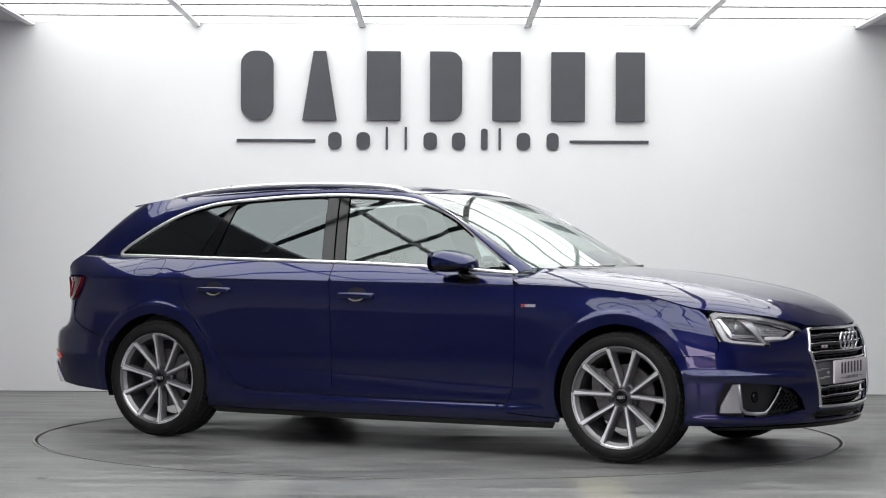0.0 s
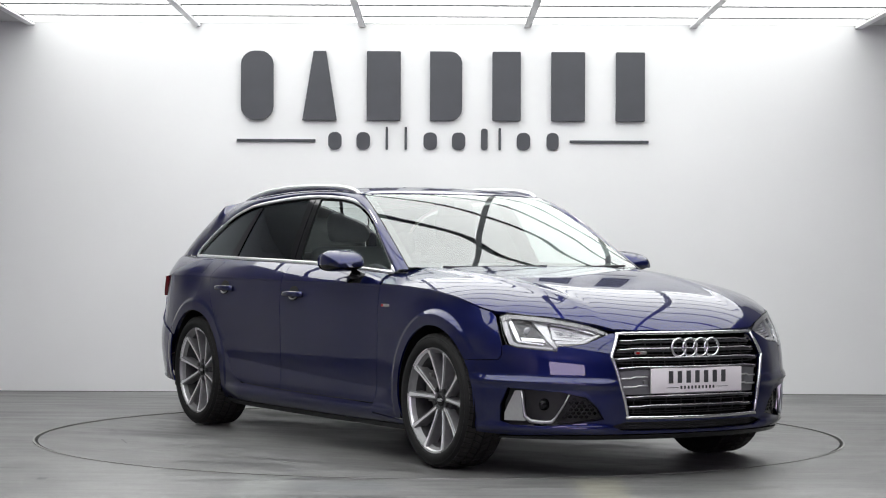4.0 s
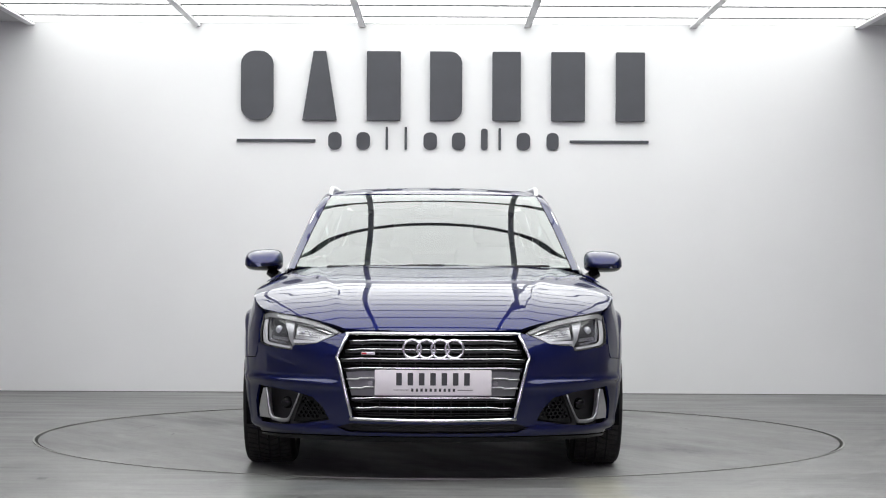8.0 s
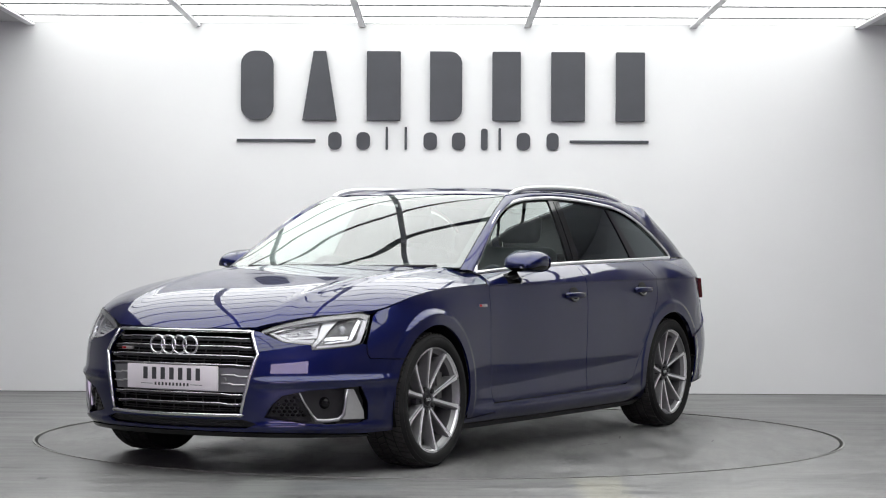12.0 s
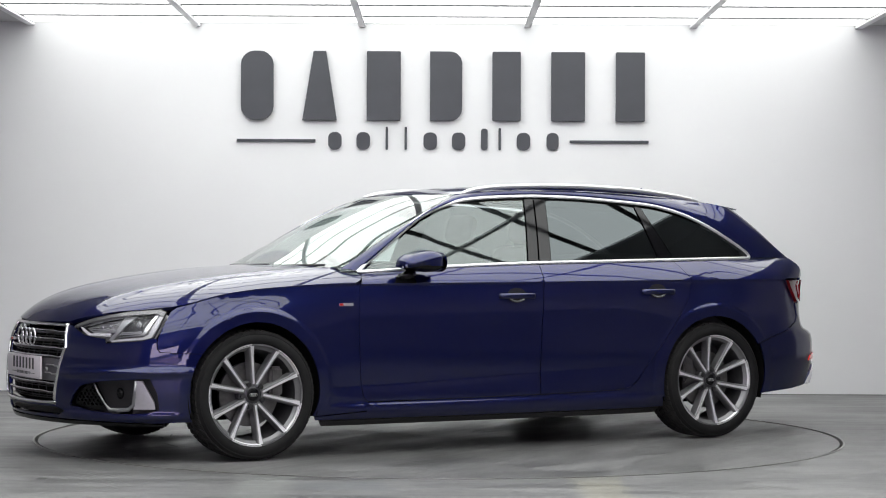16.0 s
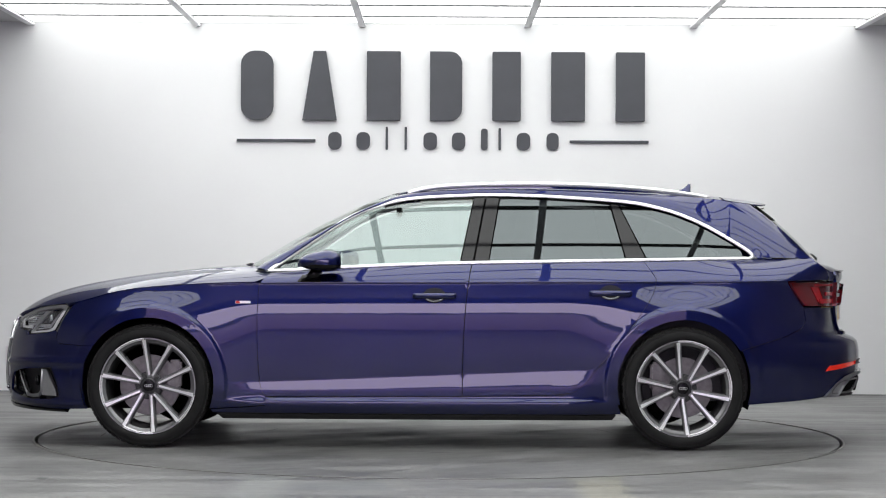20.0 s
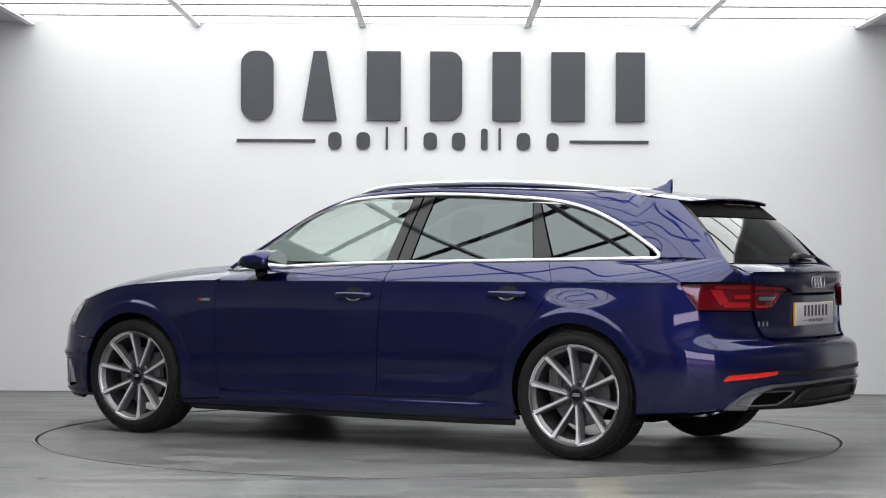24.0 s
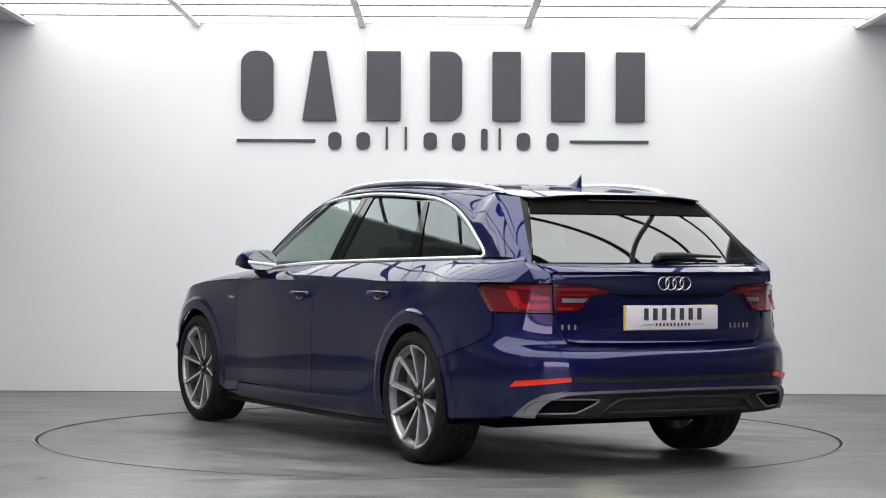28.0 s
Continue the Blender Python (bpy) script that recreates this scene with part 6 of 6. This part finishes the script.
# ---- rails, aerial, mirrors, handles, badges ----
def build_fittings():
    for s in (1, -1):
        pts = spline([(0.050, 0.574, 1.352), (0.010, 0.576, 1.368), (-0.06, 0.577, 1.383), (-0.20, 0.581, 1.397), (-0.50, 0.585, 1.407), (-0.80, 0.578, 1.406), (-1.10, 0.560, 1.394), (-1.35, 0.533, 1.372), (-1.50, 0.507, 1.353), (-1.585, 0.487, 1.336)], 4)
        rail = tube("roof_rail", [(x, s * y, z) for x, y, z in pts], 0.0140, M_RAIL, CAR, "bright aluminium roof rail", sides=10, flat=0.85)
        lo = [(x, y, float(roof(np.array([x]), np.array([min(y, float(ROOF_E(x)) - 0.012)]))[2][0]) + 0.003) for x, y, z in pts]
        band("rail_foot", [(x, s * y, z) for x, y, z in pts], [(x, s * min(y, float(ROOF_E(x)) - 0.012), z) for x, y, z in lo], M_PAINT, rail, "blue roof edge under the rail", K=2)
        # door mirror
        door = DOORS[s][0]
        v, f, nu, nv = [], [], 28, 16
        for i in range(nv + 1):
            ph = math.pi * i / nv
            for j in range(nu):
                th = 2 * math.pi * j / nu
                sp = lambda q, e: math.copysign(abs(q) ** e, q)
                cx, cy, cz = sp(math.cos(th), 0.8) * sp(math.sin(ph), 0.6), sp(math.sin(th), 0.55) * sp(math.sin(ph), 0.5), sp(math.cos(ph), 0.65)
                x = 0.475 + (0.145 if cx > 0 else 0.085) * cx
                y = 0.912 + 0.102 * cy
                z = 0.983 + (0.064 if cz > 0 else 0.050) * cz - 0.05 * (y - 0.912) * (1 if cz > 0 else -0.2) - 0.18 * max(0, x - 0.475) * (1 if cz > 0 else -0.5)
                v.append((x, s * y, z))
        top, low = [], []
        for i in range(nv):
            for j in range(nu):
                q = (i * nu + j, i * nu + (j + 1) % nu, (i + 1) * nu + (j + 1) % nu, (i + 1) * nu + j)
                q = q if s < 0 else q[::-1]
                (top if i < 9 else low).append(q)
        mesh_ob("mirror_cap", v, top, M_PAINT, door, "blue mirror cap", smooth=True)
        mesh_ob("mirror_base", v, low, M_BLACK, door, "gloss black lower mirror shell", smooth=True)
        o = [(0.3885, s * (0.912 + 0.088 * math.copysign(abs(math.cos(a)) ** 0.8, math.cos(a))), 0.985 + 0.052 * math.copysign(abs(math.sin(a)) ** 0.8, math.sin(a))) for a in np.linspace(0, 2 * math.pi, 32, endpoint=False)]
        mesh_ob("mirror_glass", o, [tuple(range(32))], M_MIRROR, door, "silvered mirror glass")
        tube("mirror_arm", [(0.565, s * 0.800, 0.888), (0.545, s * 0.835, 0.905), (0.525, s * 0.875, 0.93)], [0.034, 0.028, 0.026], M_BLACK, door, "gloss black mirror arm", sides=10, flat=1.3)
        skin("mirror_foot", [(0.63, 0.876), (0.50, 0.873), (0.50, 0.905), (0.60, 0.915)], lambda x, z, s=s: (x, s * (body_y(x, z) + 0.004), z), M_BLACK, door, "gloss black mirror foot", flip=s > 0, step=0.02)
        # door handles: dark sheet painted as the hollow's shade, bar and bright lower rim
        for d, x0, x1, z in ((DOORS[s][0], -0.209, 0.012, 0.806), (DOORS[s][1], -1.134, -0.915, 0.824)):
            xm = (x0 + x1) / 2
            bowl = [(xm + 0.062 * math.cos(a), z + 0.004 + 0.042 * math.sin(a)) for a in np.linspace(0, 2 * math.pi, 24, endpoint=False)]
            skin("handle_shade", bowl, lambda x, z, s=s: (x, s * (body_y(x, z) + 0.0045), z), M_BOWLSHADE, d, "dark sheet for the shade in the handle hollow", flip=s > 0, step=0.02, lip=0.003)
            pts = [(x0 + 0.003, s * (float(body_y(x0, z)) + 0.004), z), (x0 + 0.022, s * (float(body_y(x0, z)) + 0.021), z), (xm, s * (float(body_y(xm, z)) + 0.032), z + 0.001), (x1 - 0.022, s * (float(body_y(x1, z)) + 0.021), z), (x1 - 0.003, s * (float(body_y(x1, z)) + 0.004), z)]
            tube("door_handle", spline(pts, 4), 0.0155, M_PAINT, d, "blue door handle", sides=10, flat=0.6)
            ins = [(xm + 0.050 * math.cos(a), z + 0.002 + 0.030 * math.sin(a)) for a in np.linspace(math.pi * 1.12, math.pi * 1.88, 9)]
            tube("handle_rim", [(x, s * (float(body_y(x, q)) + 0.008), q) for x, q in ins], 0.0042, M_TRIM, d, "bright lower edge of the handle hollow", sides=6)
        # small two-tone badge on the wing
        bz, bx = 0.769, 0.91
        skin("wing_badge", [(bx - 0.042, bz - 0.009), (bx + 0.042, bz - 0.009), (bx + 0.042, bz + 0.009), (bx - 0.042, bz + 0.009)], lambda x, z, s=s: (x, s * (body_y(x, z) + 0.003), z), M_ALU, CAR, "small silver and red badge", flip=s > 0, lip=0.003, step=0.02)
        skin("badge_end", [(bx + s * 0.012, bz - 0.008), (bx + s * 0.041, bz - 0.008), (bx + s * 0.041, bz + 0.008), (bx + s * 0.018, bz + 0.008)], lambda x, z, s=s: (x, s * (body_y(x, z) + 0.0038), z), M_RED, CAR, "red badge end", flip=s > 0, lip=0.0, step=0.02)
    # aerial fin
    sec = [(-1.36, 0.006, 1.376), (-1.40, 0.020, 1.379), (-1.45, 0.024, 1.390), (-1.50, 0.022, 1.408), (-1.525, 0.012, 1.431), (-1.54, 0.004, 1.434)]
    v, f = [], []
    for x, w, top in sec:
        base = float(ROOF_C(x)) - 0.006
        for k in range(7):
            t = k / 6
            a = math.pi * t
            hh = top - base
            v.append((x if t in (0, 1) else x, w * math.cos(a) * (1 - 0.55 * math.sin(a)), base + hh * math.sin(a)))
    for i in range(len(sec) - 1):
        for k in range(6):
            f.append((7 * i + k, 7 * i + k + 1, 7 * i + k + 8, 7 * i + k + 7))
    f += [tuple(range(7)), tuple(reversed(range(7 * (len(sec) - 1), 7 * len(sec))))]
    mesh_ob("aerial_fin", v, f, M_PAINT, CAR, "blue shark-fin aerial", smooth=True)
    # front wipers lying at the foot of the windscreen
    for y0, y1 in ((-0.55, 0.05), (0.02, 0.60)):
        pts = []
        for k in range(9):
            y = y0 + (y1 - y0) * k / 8
            p = [float(np.ravel(c)[0]) for c in screen(np.array([y]), np.array([0.0 + 0.015 * k / 8]))]
            pts.append((p[0] + 0.008, p[1], p[2] + 0.012))
        tube("front_wiper", pts, 0.007, M_PLASTIC, CAR, "black windscreen wiper", sides=6)


def build_cabin():
    for s in (1, -1):
        part("door_lining", box_bm(-1.95, 0.86, min(s * 0.735, s * 0.71), max(s * 0.735, s * 0.71), 0.25, 0.935, 0.005), M_CABIN, CAR)
        # front seat
        base = box_bm(-0.30, 0.22, s * 0.36 - 0.25, s * 0.36 + 0.25, 0.40, 0.56, 0.05, 3)
        seat = part("front_seat", base, M_SEAT, CAR, "dark grey leather front seat", smooth=True)
        bm = box_bm(-0.06, 0.06, s * 0.36 - 0.24, s * 0.36 + 0.24, 0, 0.60, 0.05, 3)
        bmesh.ops.transform(bm, matrix=Matrix.Translation((-0.27, 0, 0.50)) @ Matrix.Rotation(radians(-20), 4, "Y"), verts=bm.verts)
        part("seat_back", bm, M_SEAT, seat, smooth=True)
        bm = box_bm(-0.04, 0.05, s * 0.36 - 0.13, s * 0.36 + 0.13, 0, 0.17, 0.045, 3)
        bmesh.ops.transform(bm, matrix=Matrix.Translation((-0.47, 0, 1.09)) @ Matrix.Rotation(radians(-12), 4, "Y"), verts=bm.verts)
        part("head_restraint", bm, M_SEAT, seat, smooth=True)
        bm = box_bm(-0.04, 0.05, s * 0.40 - 0.13, s * 0.40 + 0.13, 0, 0.15, 0.045, 3)
        bmesh.ops.transform(bm, matrix=Matrix.Translation((-1.27, 0, 1.02)) @ Matrix.Rotation(radians(-12), 4, "Y"), verts=bm.verts)
        part("rear_head_restraint", bm, M_SEAT, CAR, smooth=True)
    bm = box_bm(-1.22, -0.72, -0.68, 0.68, 0.36, 0.54, 0.05, 3)
    bench = part("rear_bench", bm, M_SEAT, CAR, "dark grey leather rear bench", smooth=True)
    bm = box_bm(-0.06, 0.06, -0.67, 0.67, 0, 0.58, 0.05, 3)
    bmesh.ops.transform(bm, matrix=Matrix.Translation((-1.12, 0, 0.48)) @ Matrix.Rotation(radians(-18), 4, "Y"), verts=bm.verts)
    part("bench_back", bm, M_SEAT, bench, smooth=True)
    part("boot_cover", box_bm(-2.05, -1.32, -0.64, 0.64, 0.93, 0.945, 0.005), M_CABIN, CAR, "black load cover")
    bm = box_bm(0.46, 0.86, -0.72, 0.72, 0.62, 0.925, 0.06, 3)
    dash = part("dashboard", bm, M_CABIN, CAR, "dark grained dashboard", smooth=True)
    # steering wheel on the car's right
    pts = [(0.36 + 0.10 * math.sin(a) * 0.45, -0.36 + 0.185 * math.cos(a), 0.84 + 0.165 * math.sin(a)) for a in np.linspace(0, 2 * math.pi, 28, endpoint=False)]
    tube("steering_wheel", pts, 0.016, M_CABIN, CAR, "black leather steering wheel", closed=True, sides=8, up=(1, 0, 0.3))
    part("steering_hub", box_bm(0.36, 0.44, -0.45, -0.27, 0.80, 0.88, 0.02), M_CABIN, CAR, smooth=True)
    # roof lining, a little below the roof
    e = [(x, float(ROOF_E(x)) - 0.03) for x in np.linspace(-1.64, 0.0, 12)] + [(0.03, 0.2), (0.03, 0.0)]
    o = e + [(x, -y) for x, y in reversed(e)]
    skin("roof_lining", o, lambda x, y: (x, y, roof(x, y)[2] - 0.035), M_LINING, CAR, "pale grey roof lining", step=0.1, lip=0.0, flip=True)
    # interior mirror and its sensor housing
    part("inner_mirror", box_bm(0.10, 0.13, -0.11, 0.11, 1.235, 1.295, 0.015, 2), M_BLACK, CAR, smooth=True)
    part("sensor_housing", box_bm(0.12, 0.20, -0.06, 0.06, 1.28, 1.325, 0.012, 2), M_CABIN, CAR, smooth=True)


build_fittings()
build_cabin()


# ---- motion: car and turntable turn together at a steady rate ----
AXIS = Matrix.Translation((0.115, -0.036, 0.0))


def heading(t):
    return -29.182 - 7.5762 * t


def motions():
    times = [float(k) for k in range(29)]
    walk(CAR, [(t, pose(0, 0, 0.001, 0, 0, heading(t)) @ AXIS) for t in times])
    walk(TURNTABLE, [(t, pose(0, 0, 0, 0, 0, heading(t) + 29.182)) for t in times])


motions()
